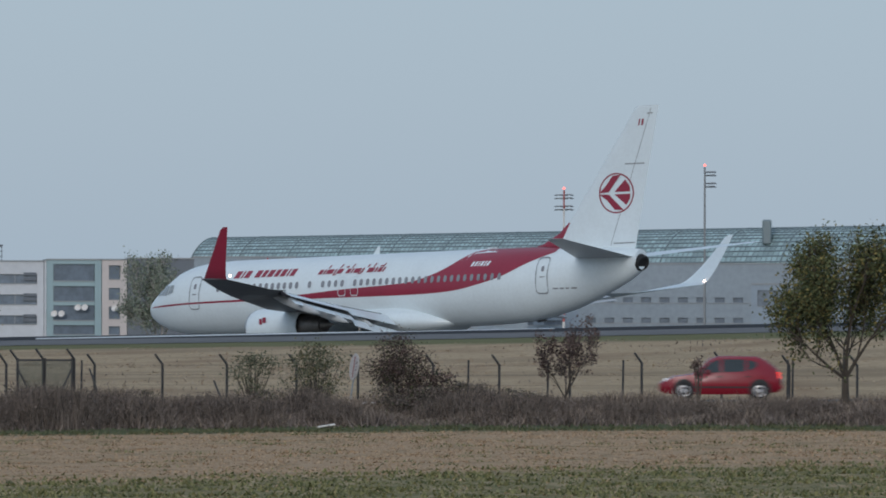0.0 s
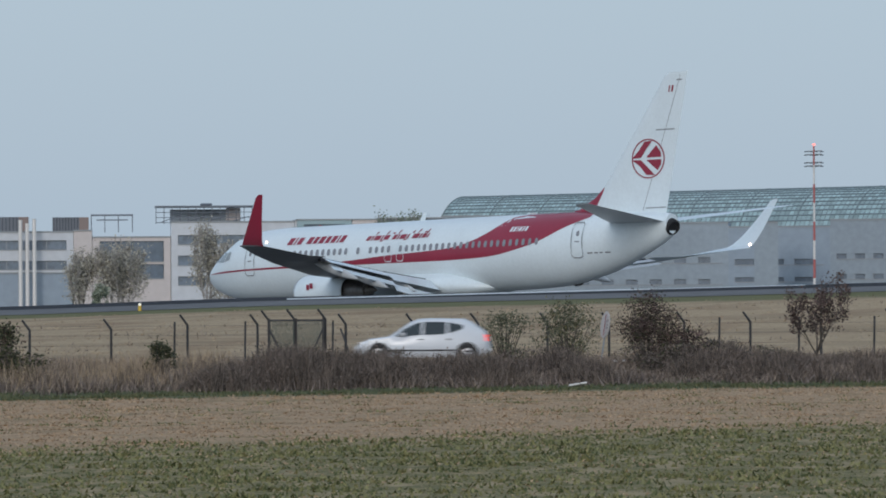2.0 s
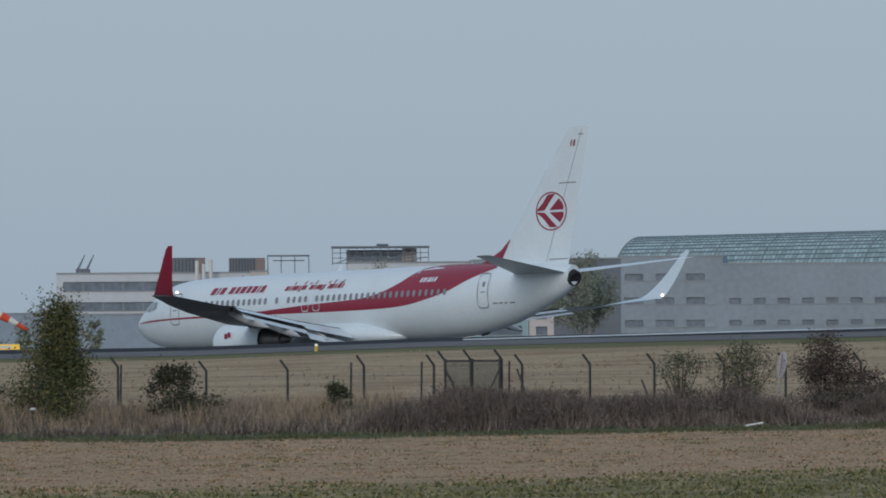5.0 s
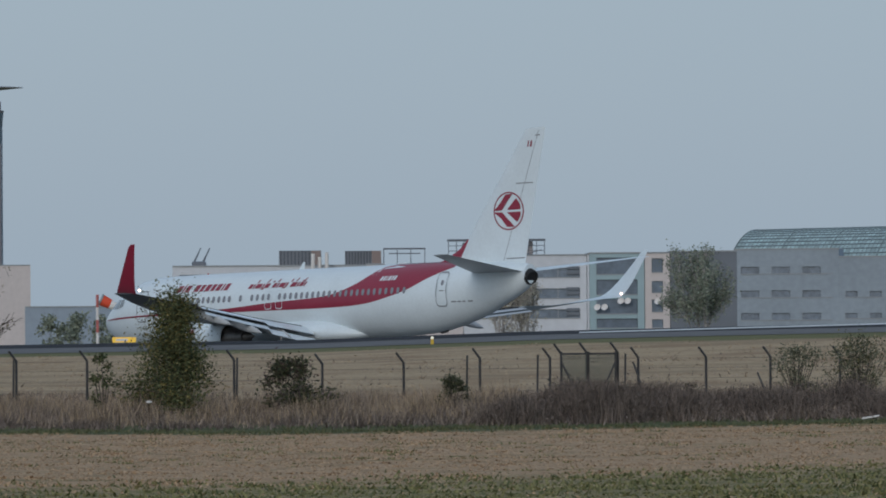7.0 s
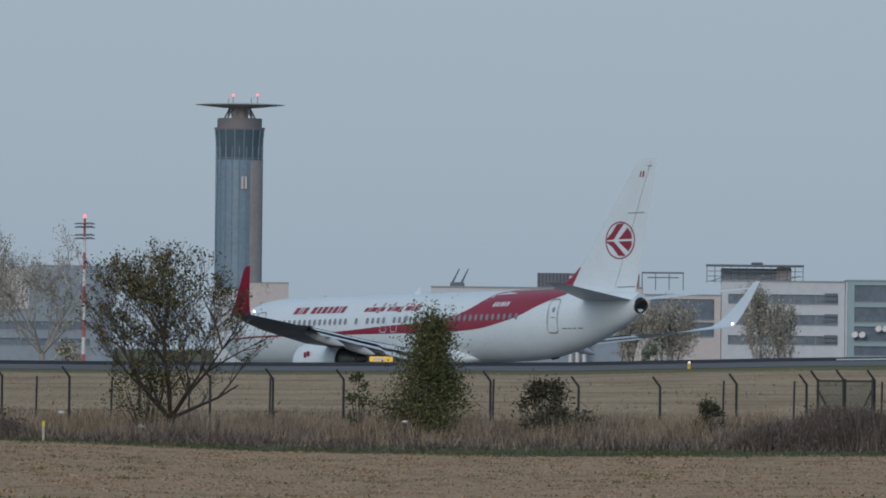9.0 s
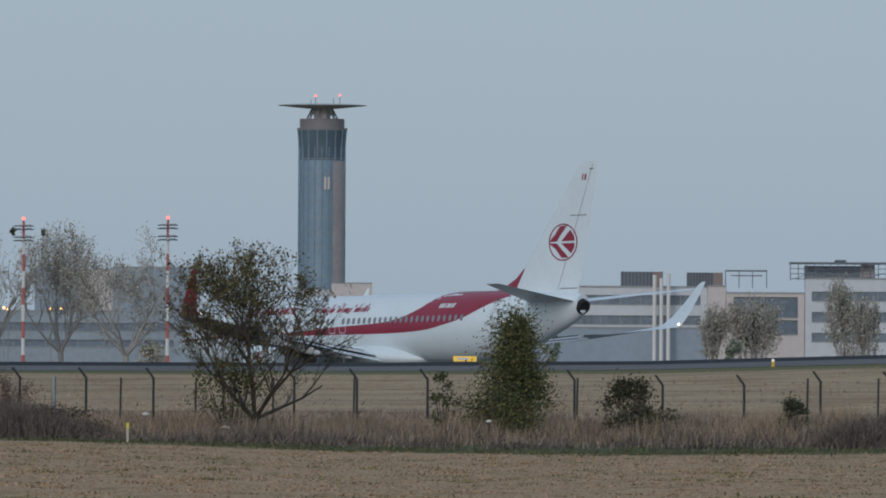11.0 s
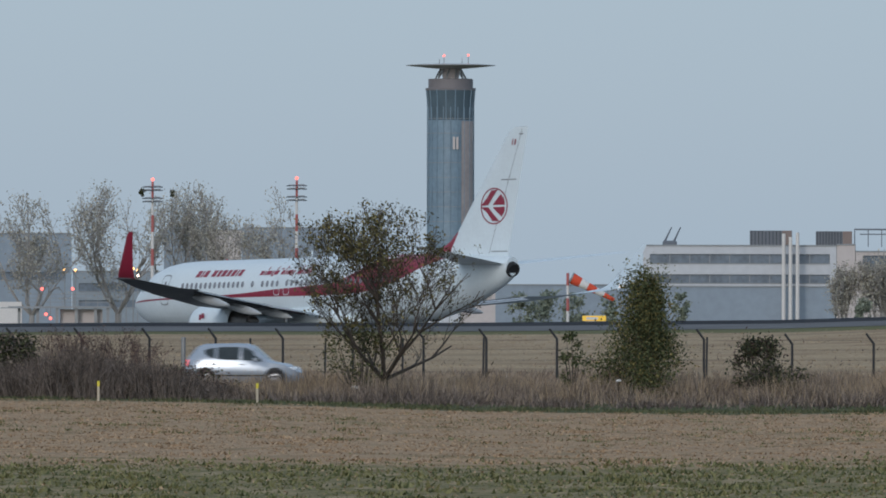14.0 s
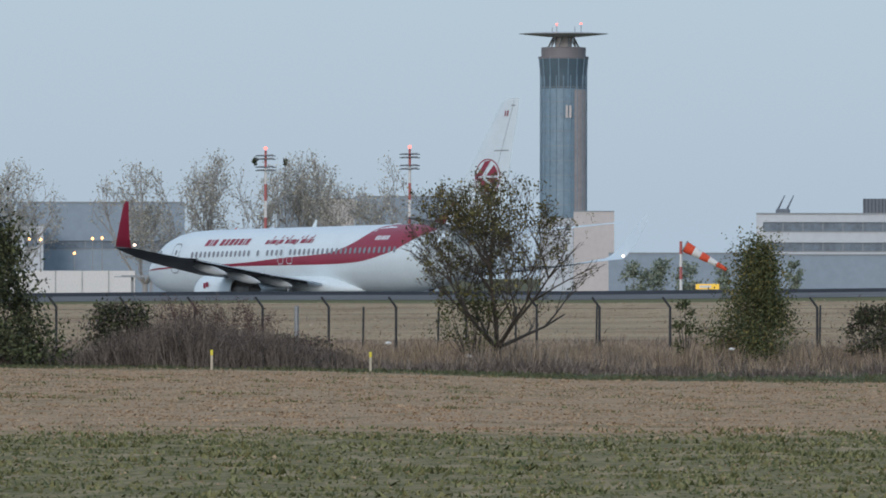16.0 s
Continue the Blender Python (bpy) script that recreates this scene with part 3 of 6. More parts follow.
    rb = [bm.verts.new(at(ex + er * 1.13 * math.cos(k * math.tau / m), fin_y(ex + er * 1.13 * math.cos(k * math.tau / m), ez + er * 0.93 * math.sin(k * math.tau / m)), ez + er * 0.93 * math.sin(k * math.tau / m))) for k in range(m)]
    for k in range(m):
        bm.faces.new((ra[k], ra[(k + 1) % m], rb[(k + 1) % m], rb[k]))
    part("emblem_ring", bm, RED, fin)
    for shape in ([(-0.98, 0.03), (-0.55, 0.42), (-0.2, 0.86), (0.28, 0.9), (-0.08, 0.5), (-0.42, 0.06)],
                  [(-0.98, -0.03), (-0.5, -0.36), (-0.1, -0.82), (0.4, -0.84), (0.0, -0.46), (-0.42, -0.06)],
                  [(-0.1, 0.06), (0.52, 0.66), (0.78, 0.3), (0.8, 0.06)], [(-0.1, -0.06), (0.8, -0.06), (0.78, -0.3), (0.56, -0.6)]):
        bm = bmesh.new()
        bm.faces.new([bm.verts.new(at(ex + 1.22 * er * u, fin_y(ex + 1.22 * er * u, ez + er * v) + 0.012, ez + er * v)) for u, v in shape])
        part("emblem_shape", bm, RED, fin)
    # rudder gap, hinge lines and marks
    bm = bmesh.new()
    for s0, s1 in ((0.06, 0.28), (0.45, 0.98)):
        ps = []
        for k in range(13):
            s = s0 + (s1 - s0) * k / 12
            z = 4.85 + 7.58 * s
            x = 31.1 + 6.65 * s + (6.35 - 4.7 * s) * 0.7
            ps.append((bm.verts.new(at(x, fin_y(x, z), z)), bm.verts.new(at(x + 0.03, fin_y(x + 0.03, z), z))))
        for p, q in zip(ps, ps[1:]):
            bm.faces.new((p[0], q[0], q[1], p[1]))
    part("rudder_gap", bm, LINE, fin)
    for x0, x1, z in ((36.9, 38.3, 9.45), (36.0, 37.5, 5.4), (38.55, 38.95, 12.0)):
        bm = bmesh.new()
        bm.faces.new([bm.verts.new(at(x, fin_y(x, zz), zz)) for x, zz in ((x0, z), (x1, z), (x1, z + 0.05), (x0, z + 0.05))])
        part("hinge_line", bm, LINE, fin)
    for x, w in ((37.9, 0.09), (38.12, 0.13)):
        bm = bmesh.new()
        bm.faces.new([bm.verts.new(at(xx, fin_y(xx, zz) + 0.01, zz)) for xx, zz in ((x, 11.42), (x + w, 11.42), (x + w + 0.08, 11.75), (x + 0.08, 11.75))])
        part("registration_bar", bm, RED, fin)
    # aerials and the skid
    bm = bmesh.new()
    loft(bm, [section(at(17.6, 0, 5.42), at(18.1, 0, 5.42), 0.03, (0, 1, 0)), section(at(18.0, 0, 5.85), at(18.2, 0, 5.85), 0.015, (0, 1, 0))])
    part("aerial", bm, WHITE, plane)
    bm = bmesh.new()
    loft(bm, [section(at(26.2, 0, 5.36), at(27.4, 0, 5.32), 0.08, (0, 1, 0)), section(at(26.5, 0, 5.52), at(27.2, 0, 5.5), 0.05, (0, 1, 0))])
    part("satcom_dome", bm, WHITE, plane)
    bm = bmesh.new()
    loft(bm, [section(at(29.6, 0, 1.85), at(31.0, 0, 2.05), 0.1, (0, 1, 0)), section(at(30.2, 0, 1.5), at(30.8, 0, 1.58), 0.05, (0, 1, 0))])
    part("tail_skid", bm, DARKGREY, plane)
    bm = bmesh.new()
    bmesh.ops.create_icosphere(bm, subdivisions=2, radius=0.05, matrix=Matrix.Translation(at(9.3, 0, 5.47)))
    part("beacon", bm, mat("beacon_glass", (0.5, 0.03, 0.03), 0.2), plane, "red beacon")
    return plane, flaps


PLANE, FLAPS = build_airliner()

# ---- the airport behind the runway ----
# Wall and window colours are lightened and greyed to paint in distance haze.
PLASTER = mat("hazed_grey_cladding", (0.62, 0.64, 0.68), 0.8, vary=0.08, scale=0.05, fine=0.8)
CONCRETE = mat("hazed_grey_concrete", (0.31, 0.36, 0.41), 0.85, vary=0.12, scale=0.06, fine=0.9)
BLUEGREY = mat("hazed_blue_cladding", (0.30, 0.36, 0.43), 0.7, vary=0.1, scale=0.05, fine=0.7)
# warm low sun on end faces is painted into this tone
PINKISH = mat("warm_lit_cladding", (0.62, 0.56, 0.545), 0.8, vary=0.08, scale=0.06, fine=0.8)
WINDOW = mat("hazed_window_glass", (0.17, 0.21, 0.26), 0.3, vary=0.3, scale=0.3, fine=1.5)
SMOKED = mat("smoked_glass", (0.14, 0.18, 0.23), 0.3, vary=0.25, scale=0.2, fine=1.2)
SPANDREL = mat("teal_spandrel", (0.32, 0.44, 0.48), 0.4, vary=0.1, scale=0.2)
# tower cladding and cab glass carry the same painted haze
TOWERSKIN = mat("hazed_tower_cladding", (0.215, 0.305, 0.385), 0.5, vary=0.15, scale=0.08, fine=0.7)
CABGLASS = mat("hazed_cab_glass", (0.10, 0.145, 0.18), 0.2, vary=0.2, scale=0.2)
FRAME = mat("grey_window_frame", (0.3, 0.32, 0.34), 0.5)
TEAL = mat("green_tinted_glazing", (0.36, 0.49, 0.50), 0.3, vary=0.25, scale=0.12, fine=0.5, island=0.9)
RIB = mat("steel_rib", (0.2, 0.25, 0.27), 0.5)
PLANT = mat("hazed_plant_cladding", (0.15, 0.17, 0.2), 0.6, vary=0.12, scale=0.3)
STEEL = mat("galvanised_steel", (0.3, 0.31, 0.32), 0.5, 0.3)
POLE_RED = mat("red_mast_paint", (0.48, 0.14, 0.13), 0.5)
POLE_WHITE = mat("white_mast_paint", (0.75, 0.72, 0.7), 0.5)


class Site:
    """A facade frame: bearings and elevations seen from the bank, turned into metres at one distance."""

    def __init__(self, d, bearing):
        self.d, self.b = d, bearing
        a = bearing * STEP
        self.m = Matrix.Translation((d * math.sin(a), d * math.cos(a), 0)) @ Matrix.Rotation(-a, 4, "Z")

    def x(self, bearing):
        return (bearing - self.b) * STEP * self.d

    def z(self, rise):
        return lift(rise, self.d)

    def block(self, b0, b1, r0, r1, y0, y1):
        return (self.x(b0), y0, self.z(r0)), (self.x(b1), y1, self.z(r1))


def office(name, s, b0, b1, base, roof, depth, wall, label, strips=(), cells=0.0, glass=WINDOW, infill=0.0):
    """A building with recessed window strips: walls between the strips, panes and mullions in them."""
    thing = empty(name, s.m)
    tagged(thing, label, "building")
    cuts = sorted(strips)
    lo = base
    for r0, r1 in list(cuts) + [(roof, roof)]:
        part("wall", boxed(*s.block(b0, b1, lo, r0, 0, depth)), wall, thing)
        lo = r1
    for r0, r1 in cuts:
        e = 1.2 / (STEP * s.d)
        part("pier", boxed(*s.block(b0, b0 + e, r0, r1, 0, depth)), wall, thing)
        part("pier", boxed(*s.block(b1 - e, b1, r0, r1, 0, depth)), wall, thing)
        part("core", boxed(*s.block(b0 + e, b1 - e, r0, r1, 1.2, depth)), PLANT, thing)
    bm = bmesh.new()
    lo3, hi3 = s.block(b0, b1, roof, roof + 2, -0.15, depth)
    box(bm, lo3, (hi3[0], hi3[1], lo3[2] + 0.25))
    part("parapet", bm, FRAME, thing)
    for r0, r1 in cuts:
        w = s.x(b1) - s.x(b0) - 2.4
        n = max(1, int(w / cells)) if cells else 1
        for k in range(n):
            x0 = s.x(b0) + 1.2 + w * k / n
            if infill:
                part("pier", boxed((x0 + w / n * (1 - infill), 0.03, s.z(r0)), (x0 + w / n, 0.7, s.z(r1))), wall, thing)
            win = part("window", boxed((x0 + 0.08, 0.35, s.z(r0)), (x0 + w / n * (1 - infill) - 0.08, 0.5, s.z(r1))), glass, thing)
            part("frame", boxed((x0 - 0.08, 0.2, s.z(r0)), (x0 + 0.08, 0.45, s.z(r1))), FRAME, win)
        part("window_sill", boxed((s.x(b0) + 1.2, -0.12, s.z(r0) - 0.15), (s.x(b1) - 1.2, 0.4, s.z(r0))), FRAME, thing)
    return thing


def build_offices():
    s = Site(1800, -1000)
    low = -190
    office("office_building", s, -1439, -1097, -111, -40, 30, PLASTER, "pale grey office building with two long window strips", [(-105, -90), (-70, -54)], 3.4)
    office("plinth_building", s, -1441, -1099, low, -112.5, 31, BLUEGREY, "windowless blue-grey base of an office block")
    # an end face: its sunlit warmth comes from the cladding colour
    office("blank_block", s, -1096.5, -1064, low, -38, 30, PINKISH, "windowless end wall with warm sunlight put into its colour", [])
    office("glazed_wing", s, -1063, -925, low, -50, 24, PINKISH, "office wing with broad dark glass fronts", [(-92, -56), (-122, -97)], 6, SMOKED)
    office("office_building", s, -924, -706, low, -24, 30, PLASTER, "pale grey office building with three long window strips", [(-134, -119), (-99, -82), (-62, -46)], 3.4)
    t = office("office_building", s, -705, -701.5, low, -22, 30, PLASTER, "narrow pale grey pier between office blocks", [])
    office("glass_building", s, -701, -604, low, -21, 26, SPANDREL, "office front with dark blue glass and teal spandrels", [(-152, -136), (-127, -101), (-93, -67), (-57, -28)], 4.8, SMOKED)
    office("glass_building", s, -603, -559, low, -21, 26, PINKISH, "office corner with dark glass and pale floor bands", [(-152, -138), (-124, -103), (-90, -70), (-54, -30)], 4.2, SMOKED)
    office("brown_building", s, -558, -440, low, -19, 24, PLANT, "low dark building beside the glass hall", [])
    # louvred vents beside the windows
    v = empty("vent_group", s.m)
    tagged(v, "dark louvred vents on a pale facade", "vents")
    for r in (-48, -57, -85, -93, -122, -130):
        part("vent", boxed((s.x(-742), -0.1, s.z(r)), (s.x(-719), 0.1, s.z(r + 5))), PLANT, v)
    # rooftop plant
    for b0, b1, top, base in ((-1251, -1194, -12, -38), (-1134, -1087, -13, -38)):
        p = empty("rooftop_plant", s.m)
        tagged(p, "dark boxy plant room on the roof", "plant room", "plant rooms")
        part("cladding", boxed(*s.block(b0, b1, base - 2, top, 5, 14)), PLANT, p)
        part("end_panel", boxed(*s.block(b1 + 0.5, b1 + 17, base - 2, top, 5, 14)), mat("brown_panel", (0.26, 0.2, 0.18), 0.7), p)
        for k in range(9):
            x = s.x(b0) + (s.x(b1) - s.x(b0)) * (k + 0.5) / 9
            part("rib", boxed((x - 0.06, 4.9, s.z(base)), (x + 0.06, 5.0, s.z(top))), DARKGREY, p)
    f = empty("pipe_frame", s.m)
    tagged(f, "dark open steel pipe frame on the roof", "frame")
    for b in (-1066, -1042, -1018, -993):
        part("post", boxed(*s.block(b, b + 1.6, -40, -8, 8, 8.3)), PLANT, f)
    part("beam", boxed(*s.block(-1066, -991, -11, -8, 7.9, 8.4)), PLANT, f)
    part("beam", boxed(*s.block(-1056, -1000, -19, -17, 8, 8.3)), PLANT, f)
    g = empty("roof_scaffold", s.m)
    tagged(g, "steel lattice screen round a rooftop plant room", "scaffold")
    part("plant_room", boxed(*s.block(-925, -800, -26, 0, 9, 18)), CONCRETE, g, "grey plant room")
    part("roof", boxed(*s.block(-952, -778, 3.5, 6.5, 4, 20)), PLANT, g)
    # warm cladding paints sunlight on the end of the plant room
    part("lit_panel", boxed(*s.block(-826, -800.5, -20, 2.5, 8.6, 9)), PINKISH, g)
    for k in range(13):
        b = -951 + k * 14.2
        part("post", boxed(*s.block(b, b + 1.4, -26, 4, 4, 4.15)), PLANT, g)
    for r in (-24, -15, -6):
        part("rail", boxed(*s.block(-951, -779, r, r + 1.2, 3.9, 4.2)), PLANT, g)
    for k in range(4):
        bm = bmesh.new()
        tube(bm, (s.x(-945 + 40 * k), 3.95, s.z(-24)), (s.x(-905 + 40 * k), 3.95, s.z(-10 - 3 * (k % 2))), 0.08, 0.08, 6)
        part("brace", bm, PLANT, g)
    part("cowl", boxed(*s.block(-872, -850, 6.5, 11, 9, 11), 0.2), PLANT, g)
    # chimneys
    for b, top in ((-1190, -18), (-1178, -24), (-1165.5, -16)):
        bm = bmesh.new()
        lathe(bm, [(0, 0.36), (s.z(top) - s.z(low), 0.33), (s.z(top) - s.z(low) + 0.02, 0.25)], s.m @ Vector((s.x(b), -3, s.z(low))), (0, 0, 1), 12)
        tagged(part("chimney", bm, POLE_WHITE, smooth=True), "tall slim pale steel chimney in front of the offices", "chimney", "chimneys")
    # roof crane
    c = empty("roof_crane", s.m)
    tagged(c, "small roof crane with two raised jibs", "crane")
    part("cab", boxed(*s.block(-1406, -1381, -40, -30, 6, 9), 0.2), PLANT, c)
    for b in (-1402, -1386):
        bm = bmesh.new()
        tube(bm, (s.x(b), 7, s.z(-31)), (s.x(b + 12), 7, s.z(-6)), 0.22, 0.1, 6)
        part("jib", bm, PLANT, c)
    # satellite dishes
    for b, r in ((-687, -117), (-674, -117), (-645, -106), (-633, -106), (-580, -107)):
        bm = bmesh.new()
        lathe(bm, [(0, 0.05), (0.1, 0.35), (0.3, 0.62), (0.34, 0.62), (0.14, 0.34), (0.05, 0.04)], s.m @ Vector((s.x(b), -0.75, s.z(r))), (-0.3, -1, 0.5), 14)
        tube(bm, s.m @ Vector((s.x(b), -0.7, s.z(r))), s.m @ Vector((s.x(b), 0.05, s.z(r) - 0.4)), 0.06, 0.06, 6)
        tagged(part("satellite_dish", bm, POLE_WHITE), "white satellite dish fixed to the glass front", "dish", "dishes")
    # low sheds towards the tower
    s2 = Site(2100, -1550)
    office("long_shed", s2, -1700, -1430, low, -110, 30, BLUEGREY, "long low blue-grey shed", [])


def build_hall():
    """The long vaulted glass hall: ribs and purlins over rows of tinted panes."""
    a, b = Vector((2620 * math.sin(-372 * STEP), 2620 * math.cos(372 * STEP), 0)), Vector((2080 * math.sin(1500 * STEP), 2080 * math.cos(1500 * STEP), 0))
    along = (b - a).normalized()
    side = Vector((along.y, -along.x, 0))
    if side.y > 0:
        side = -side
    a = a - along * 13
    length = (b - a).length
    hall = empty("glass_hall")
    tagged(hall, "long vaulted terminal hall of green-tinted glass", "building")
    R, H, Z0 = 9.0, 18.2, 5.6

    def arc(s, u, out=0.0):
        # u from 0 at the front eave to 1 at the back
        ang = math.pi * u
        return a + along * s + side * ((R + out) * math.cos(ang)) + Vector((0, 0, Z0 + (H + out) * math.sin(ang)))
    n = int(length / 2.8)
    bays = 22
    bm = bmesh.new()
    for i in range(n):
        for k in range(bays):
            u0, u1 = k / 36 + 0.0025, (k + 1) / 36 - 0.0025
            s0, s1 = length * i / n + 0.12, length * (i + 1) / n - 0.12
            bm.faces.new([bm.verts.new(arc(s, u)) for s, u in ((s0, u0), (s1, u0), (s1, u1), (s0, u1))])
    glz = part("glazing", bm, TEAL, hall, "rows of green-tinted panes")
    glz["kind"] = "stuff"
    for i in range(n + 1):
        big = i % 12 == 0
        bm = bmesh.new()
        s = length * i / n
        w, o = (0.2, 0.22) if big else (0.09, 0.08)
        rings = []
        for k in range(23):
            u = k / 36
            rings.append([arc(s - w, u, -0.2), arc(s + w, u, -0.2), arc(s + w, u, o), arc(s - w, u, o)])
        loft(bm, rings)
        part("rib", bm, RIB, hall)
    for k in range(bays + 1):
        bm = bmesh.new()
        u = k / 36
        loft(bm, [[arc(s, u - 0.002, -0.1), arc(s, u + 0.002, -0.1), arc(s, u + 0.002, 0.16), arc(s, u - 0.002, 0.16)] for s in (0, length / 2, length)])
        part("purlin", bm, RIB, hall)
    bm = bmesh.new()
    vs = [bm.verts.new(arc(0.5, k / 20, -0.3)) for k in range(21)]
    bm.faces.new(vs)
    vs = [bm.verts.new(arc(length - 0.5, k / 20, -0.3)) for k in range(21)]
    bm.faces.new(vs)
    loft(bm, [[arc(s, 0.62, -0.3), arc(s, 1.0, -0.3), arc(s, 1.0, -0.6), arc(s, 0.62, -0.6)] for s in (0.5, length - 0.5)])
    part("end_wall", bm, TEAL, hall)
    bm = bmesh.new()
    loft(bm, [[arc(s, 0) + Vector((0, 0, 0)), arc(s, 0) - Vector((0, 0, 14)), arc(s, 1) - Vector((0, 0, 14)), arc(s, 1)] for s in (0, length)])
    part("base_wall", bm, CONCRETE, hall, "grey base wall")
    bm = bmesh.new()
    p = a + along * 560
    box(bm, Vector((-1.0, -2, 20)), Vector((1.0, 2, 25.6)), 0.3)
    bmesh.ops.translate(bm, verts=bm.verts, vec=(2300 * math.sin(573 * STEP), 2300 * math.cos(573 * STEP) - 0, 0))
    part("roof_vent", bm, RIB, hall)
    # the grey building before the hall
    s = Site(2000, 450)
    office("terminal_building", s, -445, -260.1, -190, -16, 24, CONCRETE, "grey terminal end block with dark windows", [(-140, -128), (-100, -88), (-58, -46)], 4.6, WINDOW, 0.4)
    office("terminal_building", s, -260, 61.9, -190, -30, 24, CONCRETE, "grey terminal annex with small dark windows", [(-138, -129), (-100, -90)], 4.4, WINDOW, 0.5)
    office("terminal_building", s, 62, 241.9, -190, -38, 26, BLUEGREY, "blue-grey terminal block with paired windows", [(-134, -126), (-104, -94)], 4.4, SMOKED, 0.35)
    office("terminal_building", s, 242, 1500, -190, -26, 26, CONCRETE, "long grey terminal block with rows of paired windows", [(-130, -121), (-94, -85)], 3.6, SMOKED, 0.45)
    office("blank_block", Site(1960, 150), 108, 150, -190, -30, 20, CONCRETE, "pale concrete pier of the terminal", [])
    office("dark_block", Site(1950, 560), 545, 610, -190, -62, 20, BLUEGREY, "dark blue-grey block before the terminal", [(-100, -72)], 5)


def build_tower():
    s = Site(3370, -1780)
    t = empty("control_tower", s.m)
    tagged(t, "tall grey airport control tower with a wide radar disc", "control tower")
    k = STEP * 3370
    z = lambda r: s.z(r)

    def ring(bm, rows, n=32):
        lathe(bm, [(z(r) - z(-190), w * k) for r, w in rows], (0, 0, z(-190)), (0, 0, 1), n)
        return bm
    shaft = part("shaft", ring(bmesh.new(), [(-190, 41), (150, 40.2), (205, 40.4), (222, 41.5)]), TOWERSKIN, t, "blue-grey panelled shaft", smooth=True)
    for j in range(15):
        r = -180 + 26 * j
        if r < 215:
            part("joint", ring(bmesh.new(), [(r, 41.0), (r, 41.5), (r + 1, 41.5), (r + 1, 41.0)]), FRAME, shaft)
    for j in range(20):
        a = j * math.tau / 20
        x, y = 41.2 * k * math.cos(a), 41.2 * k * math.sin(a)
        bm = bmesh.new()
        tube(bm, (x, y, z(-190)), (x, y, z(205)), 0.14, 0.14, 6)
        part("fin_rib", bm, TOWERSKIN, shaft)
    # a warmer, lighter strip up the right of the shaft
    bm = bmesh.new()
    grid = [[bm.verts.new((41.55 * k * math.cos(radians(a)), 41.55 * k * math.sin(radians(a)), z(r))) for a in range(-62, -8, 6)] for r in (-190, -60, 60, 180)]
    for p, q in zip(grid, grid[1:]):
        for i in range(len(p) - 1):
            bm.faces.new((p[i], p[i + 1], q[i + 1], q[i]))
    part("warm_strip", bm, mat("warm_tower_strip", (0.4, 0.35, 0.345), 0.6, vary=0.15, scale=0.1, fine=0.6), t, "warm grey strip up one side", smooth=True)
    part("cab_glass", ring(bmesh.new(), [(182, 40.6), (200, 41.2), (214, 42), (226, 43.2), (236, 44), (236, 40)]), CABGLASS, t, "dark glazed control cab", smooth=True)
    for j in range(16):
        a = (j + 0.5) * math.tau / 16
        bm = bmesh.new()
        for r0, w0, r1, w1 in ((182, 40.8, 214, 42.2), (214, 42.2, 236, 44.1)):
            tube(bm, (w0 * k * math.cos(a), w0 * k * math.sin(a), z(r0)), (w1 * k * math.cos(a), w1 * k * math.sin(a), z(r1)), 0.16, 0.16, 6)
        part("cab_mullion", bm, TOWERSKIN, t)
    part("cab_roof", ring(bmesh.new(), [(234.5, 44), (236, 44.6), (238.5, 44.6), (239, 39.5), (254, 39.5), (255, 38)]), mat("brown_grey_cladding", (0.235, 0.22, 0.235), 0.6, vary=0.15, scale=0.2), t, "brown-grey roof drum", smooth=True)
    part("radar_drum", ring(bmesh.new(), [(254, 14), (274, 17)], 16), PINKISH, t, "pale drum under the disc", smooth=True)
    for j in range(10):
        a = j * math.tau / 10
        bm = bmesh.new()
        tube(bm, (27 * k * math.cos(a), 27 * k * math.sin(a), z(255)), (17 * k * math.cos(a + 0.3), 17 * k * math.sin(a + 0.3), z(276)), 0.28, 0.28, 6)
        part("strut", bm, FRAME, t)
    part("radar_disc", ring(bmesh.new(), [(272.5, 12), (273.5, 30), (276.5, 60), (278.5, 79), (279.3, 79), (281, 55), (282, 20)], 48), mat("grey_disc_paint", (0.45, 0.45, 0.47), 0.5, vary=0.1, scale=0.2), t, "wide flat radar disc", smooth=True)
    for b, top in ((-12, 296), (-20, 290), (20, 292), (31, 297)):
        bm = bmesh.new()
        tube(bm, (b * k, 0, z(281)), (b * k, 0, z(top)), 0.16, 0.1, 6)
        part("aerial", bm, FRAME, t)
        if b in (31, -12):
            bm = bmesh.new()
            bmesh.ops.create_icosphere(bm, subdivisions=1, radius=0.45, matrix=Matrix.Translation((b * k, 0, z(top))))
            part("warning_lamp", bm, REDLAMP, t, "red warning lamp")
    for b in (4, 10):
        part("slot_window", boxed((b * k, -41.8 * k, z(130)), ((b + 4) * k, -40.6 * k, z(152))), PINKISH, t)
    s = Site(2500, -1726)
    office("white_block", s, -1762, -1690, -190, -36, 26, PINKISH, "plain pale block at the foot of the control tower", [])
    office("white_block", s, -1820, -1763, -190, -48, 22, PLASTER, "plain pale block beside the control tower", [])


